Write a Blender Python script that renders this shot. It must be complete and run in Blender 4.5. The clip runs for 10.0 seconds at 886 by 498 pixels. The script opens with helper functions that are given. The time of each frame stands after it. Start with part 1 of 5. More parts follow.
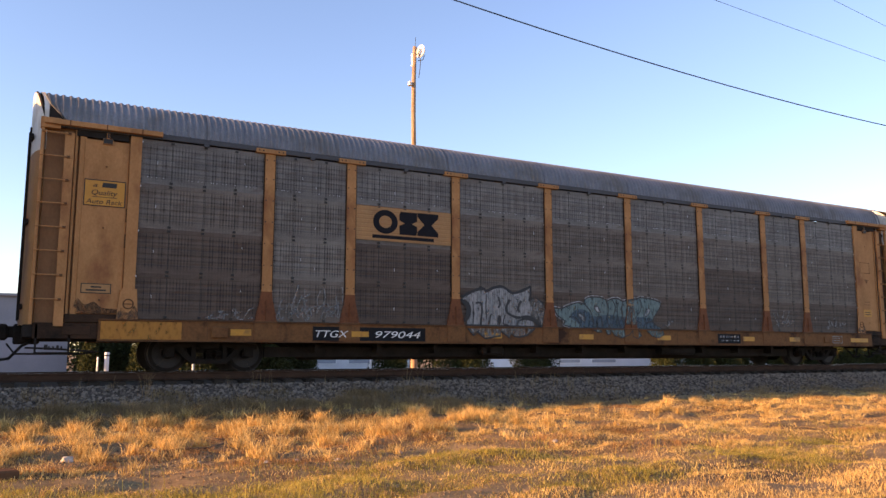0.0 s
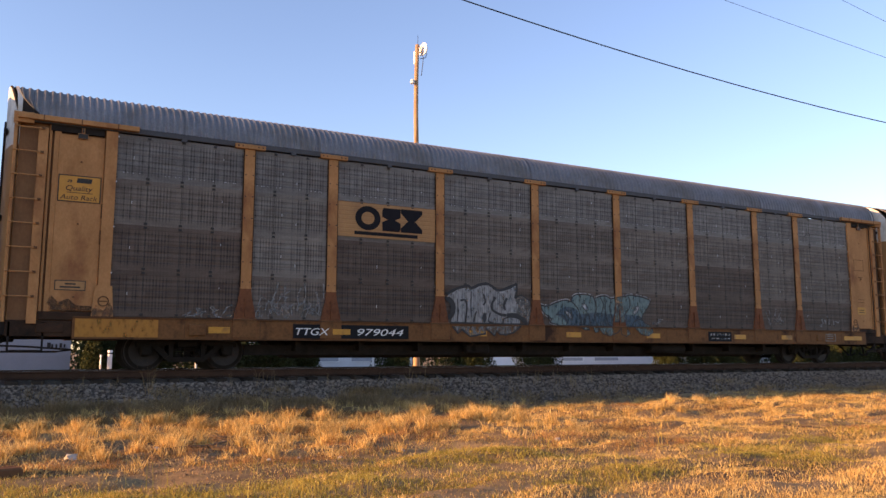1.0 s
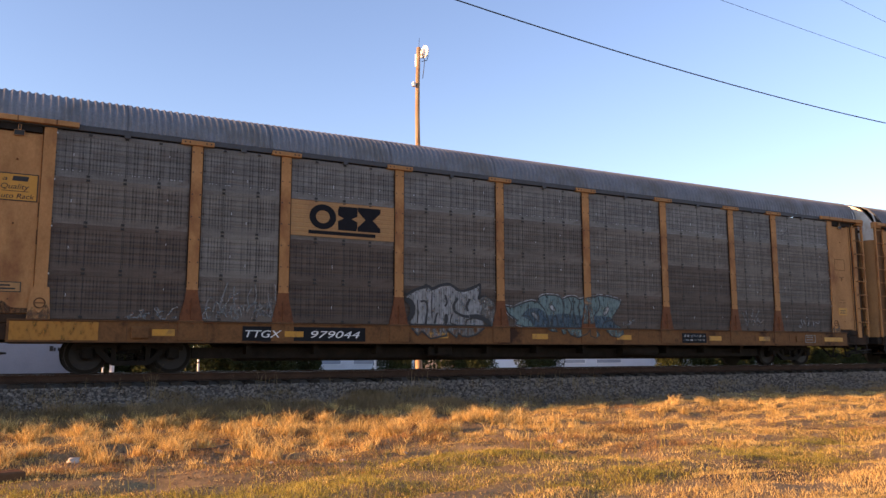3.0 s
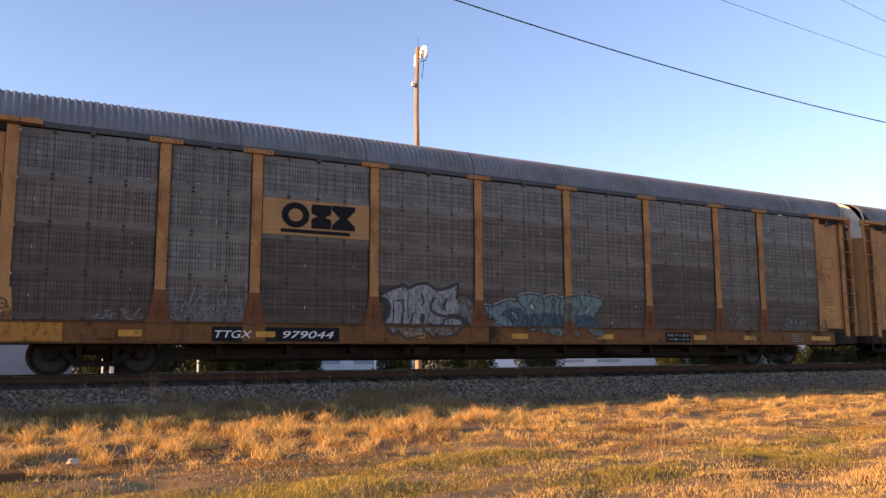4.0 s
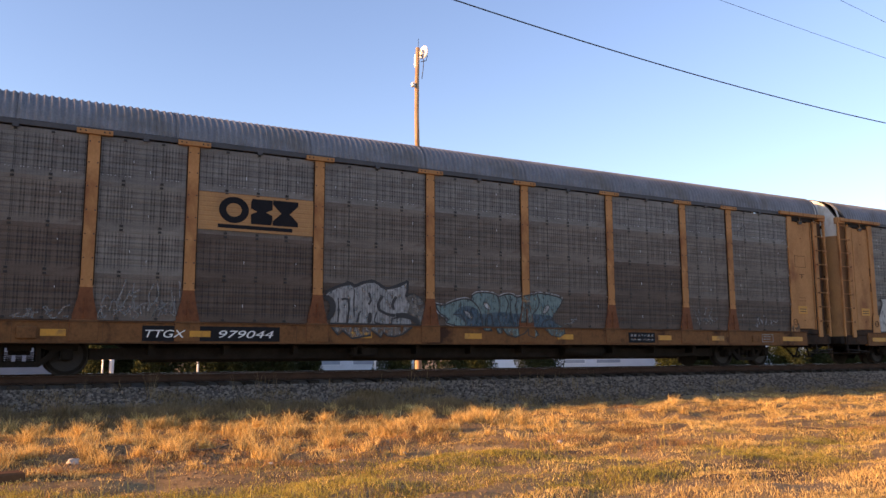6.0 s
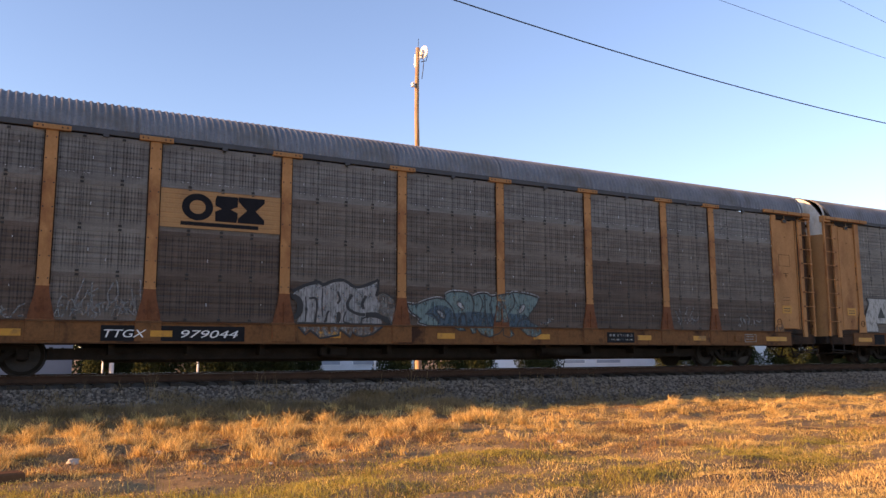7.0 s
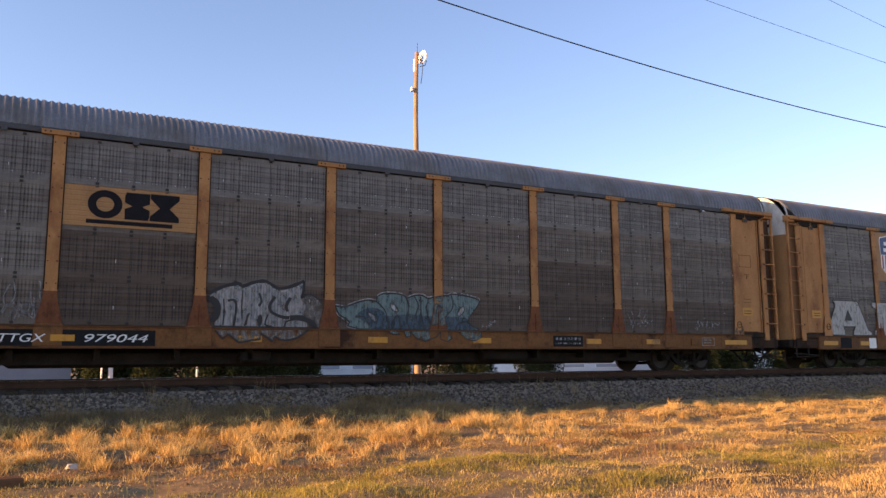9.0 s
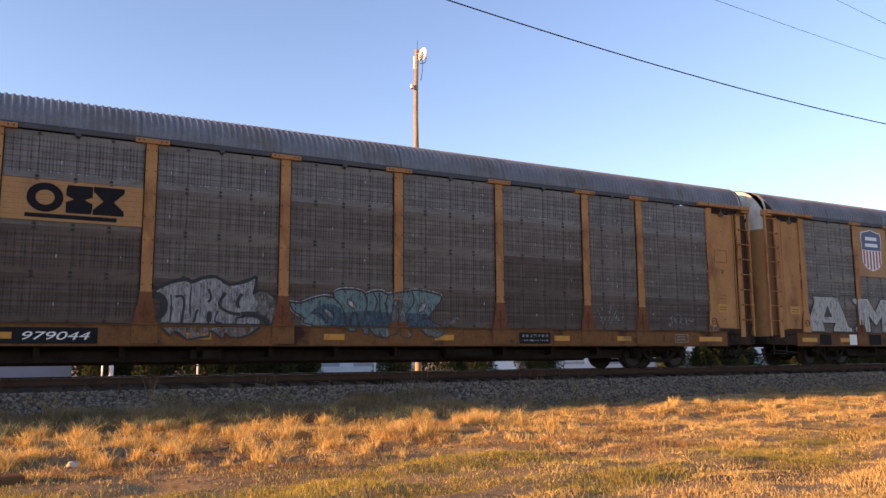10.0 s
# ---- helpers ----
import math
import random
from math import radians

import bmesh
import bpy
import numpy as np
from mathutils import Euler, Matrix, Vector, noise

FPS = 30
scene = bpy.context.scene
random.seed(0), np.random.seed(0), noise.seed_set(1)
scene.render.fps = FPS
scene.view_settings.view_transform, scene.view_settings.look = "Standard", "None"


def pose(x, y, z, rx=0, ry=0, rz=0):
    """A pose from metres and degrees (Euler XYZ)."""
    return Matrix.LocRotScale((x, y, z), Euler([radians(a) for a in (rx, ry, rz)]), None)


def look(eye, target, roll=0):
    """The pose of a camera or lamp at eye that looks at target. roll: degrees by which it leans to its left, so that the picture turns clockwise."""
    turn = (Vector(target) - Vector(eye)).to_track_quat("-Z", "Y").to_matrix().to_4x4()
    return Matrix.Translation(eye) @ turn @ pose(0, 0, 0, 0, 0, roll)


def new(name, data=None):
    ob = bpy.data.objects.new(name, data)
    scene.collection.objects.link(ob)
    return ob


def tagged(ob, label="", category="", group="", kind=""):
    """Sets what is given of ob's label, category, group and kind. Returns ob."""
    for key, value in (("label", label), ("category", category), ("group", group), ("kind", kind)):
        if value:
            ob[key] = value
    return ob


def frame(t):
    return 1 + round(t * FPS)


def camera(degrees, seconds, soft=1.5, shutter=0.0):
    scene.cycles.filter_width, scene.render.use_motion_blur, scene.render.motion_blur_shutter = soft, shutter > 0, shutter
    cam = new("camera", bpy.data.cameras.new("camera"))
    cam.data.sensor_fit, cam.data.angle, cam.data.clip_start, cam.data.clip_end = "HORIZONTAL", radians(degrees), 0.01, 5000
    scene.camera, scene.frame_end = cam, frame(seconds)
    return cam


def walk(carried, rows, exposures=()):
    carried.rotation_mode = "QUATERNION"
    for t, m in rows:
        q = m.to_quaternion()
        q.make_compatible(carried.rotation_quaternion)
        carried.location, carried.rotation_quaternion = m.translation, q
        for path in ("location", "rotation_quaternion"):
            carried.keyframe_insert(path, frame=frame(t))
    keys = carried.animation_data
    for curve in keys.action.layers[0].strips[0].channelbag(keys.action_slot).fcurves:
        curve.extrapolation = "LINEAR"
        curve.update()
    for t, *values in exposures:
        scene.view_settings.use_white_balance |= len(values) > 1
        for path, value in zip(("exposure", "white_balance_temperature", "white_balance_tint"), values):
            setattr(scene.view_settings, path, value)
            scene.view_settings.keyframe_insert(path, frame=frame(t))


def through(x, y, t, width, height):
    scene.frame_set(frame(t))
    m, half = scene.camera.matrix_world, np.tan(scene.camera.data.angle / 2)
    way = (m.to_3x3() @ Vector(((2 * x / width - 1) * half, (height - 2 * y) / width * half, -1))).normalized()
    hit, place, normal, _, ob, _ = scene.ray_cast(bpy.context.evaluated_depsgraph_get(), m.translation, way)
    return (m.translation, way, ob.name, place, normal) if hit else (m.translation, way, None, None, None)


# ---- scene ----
# The camera is held in the hand at one spot, 17.4 m from the side of the train.
EYE = (0.0, -18.908, 0.44)
TURNS = [  # seconds, yaw to the right of +y, tilt up, roll
    (0, 28.660, 7.550, 0.045),
    (0.5, 28.644, 7.493, 0.004),
    (1, 28.472, 7.407, 0.068),
    (1.5, 28.402, 7.512, 0.002),
    (2, 28.398, 7.550, -0.038),
    (2.5, 28.349, 7.577, -0.036),
    (4, 28.369, 7.588, -0.224),
    (4.5, 28.392, 7.600, -0.276),
    (5, 28.375, 7.558, -0.222),
    (5.5, 28.372, 7.598, -0.187),
    (7, 28.374, 7.617, -0.161),
    (7.5, 28.383, 7.642, -0.198),
    (8, 28.386, 7.765, -0.202),
    (8.5, 28.447, 7.873, -0.237),
    (9, 28.427, 7.933, -0.262),
    (9.5, 28.401, 7.843, -0.334),
    (10, 28.405, 7.737, -0.332),
]


def aim(yaw, tilt, roll):
    a, b = radians(yaw), radians(tilt)
    way = Vector((math.sin(a) * math.cos(b), math.cos(a) * math.cos(b), math.sin(b)))
    return look(EYE, Vector(EYE) + 10 * way, roll)


cam = camera(59.28, 10.0, soft=1.45)
walk(cam, [(t, aim(yaw, tilt, roll)) for t, yaw, tilt, roll in TURNS], [(0, 1.50, 7400, 30), (1, 1.38, 7400, 30), (5, 1.37, 7400, 30), (10, 1.38, 7400, 30)])

# how far the train has gone towards -x, every half second
RUN = [0.000, 0.262, 0.538, 0.825, 1.123, 1.429, 1.745, 2.069, 2.401, 2.742, 3.094, 3.456, 3.832, 4.222, 4.630, 5.058, 5.509, 5.986, 6.494, 7.037, 7.620]

# ---- light ----
SUN_ELEVATION, SUN_BEARING = 11.5, -83.5   # bearing from +y, clockwise
world = bpy.data.worlds.new("sky")
scene.world = world
world.use_nodes = True
wn = world.node_tree
sky = wn.nodes.new("ShaderNodeTexSky")
sky.sky_type, sky.sun_disc = "NISHITA", False
sky.sun_elevation, sky.sun_rotation = radians(SUN_ELEVATION), radians(SUN_BEARING)
sky.altitude, sky.air_density, sky.dust_density, sky.ozone_density = 200, 1.0, 0.4, 2.8
wn.links.new(sky.outputs[0], wn.nodes["Background"].inputs[0])
wn.nodes["Background"].inputs[1].default_value = 0.14
sun = new("sun", bpy.data.lights.new("sun", "SUN"))
sun.data.energy, sun.data.angle, sun.data.color = 4.6, radians(0.6), (1.0, 0.61, 0.27)
_a, _b = radians(SUN_BEARING), radians(SUN_ELEVATION)
_to = Vector((math.sin(_a) * math.cos(_b), math.cos(_a) * math.cos(_b), math.sin(_b)))
sun.matrix_basis = look(_to * 100, (0, 0, 0))


# ---- materials ----
def material(name, dark, light, rough=0.7, metal=0.0, scale=6.0, fine=60.0, bump=0.15, stretch=(1, 1, 1), spots=None, spot_scale=1.5, island=0.0, piece=0.0):
    """Two-scale mottled surface: dark/light mixed by coarse and fine noise; spots: a third colour in patches."""
    m = bpy.data.materials.new(name)
    m.use_nodes = True
    n, l = m.node_tree.nodes, m.node_tree.links
    b = n["Principled BSDF"]
    tc = n.new("ShaderNodeTexCoord")
    mp = n.new("ShaderNodeMapping")
    mp.inputs["Scale"].default_value = stretch
    l.new(tc.outputs["Object"], mp.inputs[0])

    def noisy(s, detail=5.0):
        t = n.new("ShaderNodeTexNoise")
        t.inputs["Scale"].default_value, t.inputs["Detail"].default_value, t.inputs["Roughness"].default_value = s, detail, 0.65
        l.new(mp.outputs[0], t.inputs["Vector"])
        return t.outputs["Fac"]

    coarse, grain = noisy(scale), noisy(fine, 3.0)
    mix = n.new("ShaderNodeMath")
    mix.operation = "MULTIPLY_ADD"
    l.new(grain, mix.inputs[0])
    mix.inputs[1].default_value = 0.5
    half = n.new("ShaderNodeMath")
    half.operation = "MULTIPLY"
    l.new(coarse, half.inputs[0])
    half.inputs[1].default_value = 0.9
    l.new(half.outputs[0], mix.inputs[2])
    value = mix.outputs[0]
    for amount, kind, out in ((island, "ShaderNodeNewGeometry", "Random Per Island"), (piece, "ShaderNodeObjectInfo", "Random")):
        if amount:
            g = n.new(kind)
            k = n.new("ShaderNodeMath")
            k.operation = "MULTIPLY_ADD"
            l.new(g.outputs[out], k.inputs[0])
            k.inputs[1].default_value = amount
            off = n.new("ShaderNodeMath")
            off.operation = "SUBTRACT"
            l.new(value, off.inputs[0])
            off.inputs[1].default_value = amount / 2
            l.new(off.outputs[0], k.inputs[2])
            value = k.outputs[0]
    ramp = n.new("ShaderNodeValToRGB")
    ramp.color_ramp.elements[0].position, ramp.color_ramp.elements[0].color = 0.4, (*dark, 1)
    ramp.color_ramp.elements[1].position, ramp.color_ramp.elements[1].color = 0.95, (*light, 1)
    l.new(value, ramp.inputs[0])
    colour = ramp.outputs[0]
    if spots:
        s = n.new("ShaderNodeValToRGB")
        s.color_ramp.elements[0].position, s.color_ramp.elements[1].position = 0.52, 0.66
        l.new(noisy(spot_scale, 8.0), s.inputs[0])
        mx = n.new("ShaderNodeMix")
        mx.data_type = "RGBA"
        l.new(s.outputs[0], mx.inputs["Factor"])
        l.new(colour, mx.inputs["A"])
        mx.inputs["B"].default_value = (*spots, 1)
        colour = mx.outputs["Result"]
    l.new(colour, b.inputs["Base Color"])
    rr = n.new("ShaderNodeMapRange")
    rr.inputs["To Min"].default_value, rr.inputs["To Max"].default_value = max(rough - 0.12, 0.05), min(rough + 0.12, 1)
    l.new(coarse, rr.inputs["Value"])
    l.new(rr.outputs[0], b.inputs["Roughness"])
    b.inputs["Metallic"].default_value = metal
    if rough >= 0.75:      # dusty, sooty and fibrous surfaces hardly shine
        b.inputs["Specular IOR Level"].default_value = 0.15
    if bump:
        bp = n.new("ShaderNodeBump")
        bp.inputs["Strength"].default_value, bp.inputs["Distance"].default_value = bump, 0.01
        l.new(grain, bp.inputs["Height"])
        l.new(bp.outputs[0], b.inputs["Normal"])
    return m


def leafy(name, dark, light, through=0.35):
    """Thin leaves and blades: diffuse with light coming through."""
    m = material(name, dark, light, 0.75, 0, 1.1, 5, 0, (0.55, 1, 1), island=0.38)
    n, l = m.node_tree.nodes, m.node_tree.links
    b, out = n["Principled BSDF"], n["Material Output"]
    tr = n.new("ShaderNodeBsdfTranslucent")
    l.new(b.inputs["Base Color"].links[0].from_socket, tr.inputs["Color"])
    mx = n.new("ShaderNodeMixShader")
    mx.inputs[0].default_value = through
    l.new(b.outputs[0], mx.inputs[1])
    l.new(tr.outputs[0], mx.inputs[2])
    l.new(mx.outputs[0], out.inputs[0])
    return m


def slots(n, l, first=15.0):
    """Columns of slots across x, some left out, each of its own depth and broken here and there; 0 to 1."""
    tc = n.new("ShaderNodeTexCoord")
    sep = n.new("ShaderNodeSeparateXYZ")
    l.new(tc.outputs["Object"], sep.inputs[0])

    def maths(op, a, c=None, d=None):
        k = n.new("ShaderNodeMath")
        k.operation = op
        for i, v in enumerate((a, c, d)):
            if v is None:
                continue
            if isinstance(v, float):
                k.inputs[i].default_value = v
            else:
                l.new(v, k.inputs[i])
        return k.outputs[0]

    def columns(per_metre, least, half, low, span):
        cx = maths("MULTIPLY", sep.outputs["X"], per_metre)
        rnd = n.new("ShaderNodeTexWhiteNoise")
        rnd.noise_dimensions = "1D"
        l.new(maths("FLOOR", cx), rnd.inputs["W"])
        used = maths("GREATER_THAN", rnd.outputs["Value"], least)
        off = maths("ABSOLUTE", maths("SUBTRACT", maths("FRACT", cx), 0.5))
        edge = n.new("ShaderNodeMapRange")
        edge.inputs["From Min"].default_value, edge.inputs["From Max"].default_value = half + 0.08, half - 0.08
        l.new(off, edge.inputs["Value"])
        return maths("MULTIPLY", maths("MULTIPLY", used, edge.outputs[0]), maths("MULTIPLY_ADD", rnd.outputs["Value"], span, low))

    both = maths("MAXIMUM", columns(first, 0.25, 0.21, 0.42, 0.56), columns(first * 2.3, 0.50, 0.26, -0.05, 0.66))
    mp = n.new("ShaderNodeMapping")
    mp.inputs["Scale"].default_value = (3.2, 1, 6.0)
    l.new(tc.outputs["Object"], mp.inputs[0])
    t = n.new("ShaderNodeTexNoise")
    t.inputs["Scale"].default_value, t.inputs["Detail"].default_value = 1.6, 4.0
    l.new(mp.outputs[0], t.inputs["Vector"])
    worn = n.new("ShaderNodeMapRange")
    worn.inputs["From Min"].default_value, worn.inputs["From Max"].default_value = 0.34, 0.60
    worn.inputs["To Min"].default_value, worn.inputs["To Max"].default_value = 0.45, 1.0
    l.new(t.outputs["Fac"], worn.inputs["Value"])
    return maths("MULTIPLY", both, worn.outputs[0]), sep, maths


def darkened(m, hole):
    """Mixes near black into the colour: the dark inside behind slots, painted shade in creases."""
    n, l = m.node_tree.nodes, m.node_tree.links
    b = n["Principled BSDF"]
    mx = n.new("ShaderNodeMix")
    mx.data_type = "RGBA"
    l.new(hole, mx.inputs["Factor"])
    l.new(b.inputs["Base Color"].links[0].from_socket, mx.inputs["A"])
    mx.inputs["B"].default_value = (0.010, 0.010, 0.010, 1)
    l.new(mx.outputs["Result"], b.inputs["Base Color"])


def perforated(name, dark, light, stain):
    """Weathered galvanised sheet with columns of punched slots, rust-brown grime and pale streaks."""
    m = material(name, dark, light, 0.6, 0.10, 1.1, 30, 0.1, (1, 1, 2.6), stain, 0.7, piece=0.16)
    n, l = m.node_tree.nodes, m.node_tree.links
    n["Principled BSDF"].inputs["Specular IOR Level"].default_value = 0.2
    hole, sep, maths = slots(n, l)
    # the slots fade out into the laps; six creases cross each sheet, their shade painted dark
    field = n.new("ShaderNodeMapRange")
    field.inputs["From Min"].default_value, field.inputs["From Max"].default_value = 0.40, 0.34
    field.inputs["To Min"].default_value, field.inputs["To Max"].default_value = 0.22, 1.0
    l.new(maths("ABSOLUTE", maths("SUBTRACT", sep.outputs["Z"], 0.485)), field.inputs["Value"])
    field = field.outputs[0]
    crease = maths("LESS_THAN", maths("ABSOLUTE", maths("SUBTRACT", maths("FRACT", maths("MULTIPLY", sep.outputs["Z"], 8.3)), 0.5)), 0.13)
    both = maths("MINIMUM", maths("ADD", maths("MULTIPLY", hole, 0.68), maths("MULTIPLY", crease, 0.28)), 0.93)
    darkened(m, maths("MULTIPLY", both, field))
    return m


def worn_paint(name, dark, light, cover=0.5, slotted=0.0):
    """Old spray paint through which the sheet below shows."""
    m = material(name, dark, light, 0.6, 0, 3, 40, 0.05, (3, 1, 0.7))
    n, l = m.node_tree.nodes, m.node_tree.links
    if slotted:
        hole, _, maths = slots(n, l)
        darkened(m, maths("MULTIPLY", hole, slotted))
    b, out = n["Principled BSDF"], n["Material Output"]
    tc = n.new("ShaderNodeTexCoord")
    mp = n.new("ShaderNodeMapping")
    mp.inputs["Scale"].default_value = (5, 1, 2.6)
    t = n.new("ShaderNodeTexNoise")
    t.inputs["Scale"].default_value, t.inputs["Detail"].default_value = 2.0, 6.0
    l.new(tc.outputs["Object"], mp.inputs[0])
    l.new(mp.outputs[0], t.inputs["Vector"])
    rp = n.new("ShaderNodeValToRGB")
    rp.color_ramp.elements[0].position, rp.color_ramp.elements[1].position = cover - 0.16, cover + 0.20
    l.new(t.outputs["Fac"], rp.inputs[0])
    tp = n.new("ShaderNodeBsdfTransparent")
    mx = n.new("ShaderNodeMixShader")
    l.new(rp.outputs[0], mx.inputs[0])
    l.new(b.outputs[0], mx.inputs[1])
    l.new(tp.outputs[0], mx.inputs[2])
    l.new(mx.outputs[0], out.inputs[0])
    return m


YELLOW = material("faded_yellow_paint", (0.275, 0.122, 0.045), (0.49, 0.237, 0.096), 0.75, 0, 1.6, 25, 0.08, (1, 1, 0.6), (0.235, 0.095, 0.040), 0.9)
YELLOW_END = material("yellow_end_paint", (0.27, 0.128, 0.044), (0.42, 0.215, 0.080), 0.7, 0, 1.0, 25, 0.06, (1, 1, 0.5), (0.20, 0.090, 0.040), 0.7)
SILL = material("grimy_yellow_paint", (0.062, 0.027, 0.014), (0.265, 0.118, 0.043), 0.8, 0, 1.1, 14, 0.15, (1, 1, 1), (0.045, 0.022, 0.014), 1.1)
RUST = material("rusty_brown_steel", (0.07, 0.033, 0.018), (0.16, 0.075, 0.035), 0.8, 0, 3, 30, 0.25)
FOOT = material("brown_stained_paint", (0.088, 0.033, 0.018), (0.235, 0.088, 0.038), 0.8, 0, 2.5, 25, 0.15, (1, 1, 0.7), (0.07, 0.028, 0.017), 2.0)
RECESS = material("rust_stained_recess", (0.16, 0.076, 0.036), (0.28, 0.14, 0.066), 0.75, 0, 1.6, 25, 0.1, (1, 1, 0.5), (0.11, 0.045, 0.026), 0.9)
PALEPANE = material("pale_pane", (0.32, 0.34, 0.37), (0.4, 0.42, 0.45), 0.2, 0, 2, 10, 0)
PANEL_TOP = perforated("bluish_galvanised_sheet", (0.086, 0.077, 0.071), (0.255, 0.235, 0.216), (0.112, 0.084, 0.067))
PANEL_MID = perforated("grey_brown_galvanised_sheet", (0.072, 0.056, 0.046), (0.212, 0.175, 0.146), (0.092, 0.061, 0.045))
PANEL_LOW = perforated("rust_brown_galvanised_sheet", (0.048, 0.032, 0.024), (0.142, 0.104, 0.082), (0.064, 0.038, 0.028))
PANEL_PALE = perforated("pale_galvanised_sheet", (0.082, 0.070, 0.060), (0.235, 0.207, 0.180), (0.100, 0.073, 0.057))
BOLT = material("dark_bolt", (0.015, 0.014, 0.013), (0.05, 0.045, 0.04), 0.6, 0.5)
GLINT = material("bright_clip_and_daylight", (0.35, 0.35, 0.36), (0.6, 0.6, 0.62), 0.35, 0.6)
ROOF = material("galvanised_roof_sheet", (0.085, 0.090, 0.102), (0.215, 0.227, 0.250), 0.7, 0.05, 0.8, 20, 0.08, (1, 1, 1), (0.12, 0.116, 0.112), 0.6)
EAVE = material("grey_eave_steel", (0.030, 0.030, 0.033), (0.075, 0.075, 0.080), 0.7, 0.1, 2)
PALE = material("pale_end_paint", (0.42, 0.40, 0.36), (0.66, 0.64, 0.58), 0.6, 0, 1.5, 20, 0.06, (1, 1, 0.5), (0.38, 0.30, 0.20), 1.0)
BLACK = material("sooty_black_steel_and_shade", (0.010, 0.008, 0.007), (0.034, 0.027, 0.023), 0.8, 0, 3, 30, 0.2)
TRUCK = material("brown_black_cast_steel", (0.007, 0.006, 0.005), (0.024, 0.018, 0.014), 0.9, 0, 4, 35, 0.3)
TYRE = material("worn_wheel_steel", (0.012, 0.010, 0.009), (0.04, 0.032, 0.027), 0.65, 0.3)
STENCIL = material("black_stencil_panel", (0.006, 0.006, 0.007), (0.02, 0.02, 0.021), 0.85, 0, 3)
WHITE = material("white_lettering", (0.55, 0.55, 0.53), (0.82, 0.82, 0.8), 0.6, 0, 6)
NAVY = material("dark_navy_paint", (0.006, 0.006, 0.008), (0.016, 0.015, 0.018), 0.8, 0, 4)
BLUE = material("blue_shield_paint", (0.012, 0.028, 0.10), (0.022, 0.045, 0.15), 0.5, 0, 4)
RED = material("faded_red_paint", (0.25, 0.05, 0.05), (0.4, 0.1, 0.09), 0.6, 0, 4)
REFLECT = material("yellow_reflector_tape", (0.40, 0.165, 0.010), (0.58, 0.26, 0.02), 0.5, 0, 5, spots=(0.22, 0.10, 0.02), spot_scale=3.0)
SIGNY = material("orange_yellow_sign", (0.44, 0.185, 0.018), (0.57, 0.255, 0.032), 0.6, 0, 5)
G_WHITE = worn_paint("worn_white_spray", (0.17, 0.165, 0.16), (0.34, 0.335, 0.33), 0.60, 0.65)
G_FAINT = worn_paint("faint_white_spray", (0.27, 0.27, 0.27), (0.46, 0.46, 0.46), 0.50)
G_FAINTER = worn_paint("thin_grey_spray", (0.15, 0.130, 0.115), (0.27, 0.245, 0.22), 0.43, 0.5)
G_SCRIBBLE = worn_paint("thin_scribble_spray", (0.17, 0.165, 0.16), (0.30, 0.295, 0.29), 0.50)
G_CLEAN = worn_paint("fresh_white_spray", (0.27, 0.26, 0.24), (0.45, 0.435, 0.405), 0.66, 0.55)
G_TEAL = worn_paint("worn_teal_spray", (0.070, 0.125, 0.125), (0.145, 0.215, 0.21), 0.62, 0.5)
G_BLUE = worn_paint("worn_blue_spray", (0.022, 0.050, 0.075), (0.045, 0.090, 0.12), 0.58, 0.4)
GOLDWORN = worn_paint("worn_golden_sill_paint", (0.31, 0.118, 0.010), (0.43, 0.172, 0.015), 0.66)
GRIME = worn_paint("brown_grime_smear", (0.085, 0.040, 0.020), (0.16, 0.078, 0.038), 0.40)
G_TEALTHIN = worn_paint("thin_teal_spray", (0.09, 0.13, 0.12), (0.15, 0.20, 0.19), 0.47)
G_BLACK = worn_paint("black_spray_line", (0.005, 0.005, 0.006), (0.014, 0.014, 0.016), 0.92)
RAIL = material("rusty_rail_steel", (0.034, 0.019, 0.013), (0.085, 0.046, 0.030), 0.85, 0.05, 3, 40, 0.2)
RAILTOP = material("worn_rail_head", (0.25, 0.23, 0.21), (0.45, 0.42, 0.4), 0.3, 0.9, 2)
TIE = material("weathered_tie_timber", (0.016, 0.012, 0.009), (0.048, 0.036, 0.027), 0.95, 0, 3, 30, 0.4, (1, 1, 1), piece=0.5)
STONE = material("grey_ballast_stone", (0.058, 0.045, 0.036), (0.25, 0.203, 0.162), 0.9, 0, 8, 60, 0.3, island=0.8)
BALLAST = material("ballast_bed", (0.054, 0.043, 0.034), (0.16, 0.129, 0.102), 0.95, 0, 14, 50, 0.8)
SOIL = material("dry_soil_and_thatch", (0.105, 0.066, 0.036), (0.36, 0.245, 0.122), 0.95, 0, 2.6, 34, 1.0, (0.6, 1, 1), (0.085, 0.053, 0.034), 0.6)
STRAW = leafy("dry_straw_blades", (0.32, 0.195, 0.065), (0.92, 0.66, 0.27), 0.4)
RUSTGRASS = leafy("red_brown_dead_blades", (0.15, 0.078, 0.036), (0.47, 0.27, 0.115), 0.3)
LAWN = leafy("yellow_green_blades", (0.10, 0.10, 0.02), (0.56, 0.44, 0.115), 0.4)
WEED = leafy("brown_tan_weed", (0.12, 0.080, 0.040), (0.36, 0.255, 0.135), 0.3)
LEAF = leafy("dark_shrub_leaves", (0.012, 0.018, 0.007), (0.055, 0.065, 0.02), 0.2)
BARK = material("bark", (0.06, 0.04, 0.025), (0.14, 0.1, 0.07), 0.9, 0, 5, 40, 0.5)
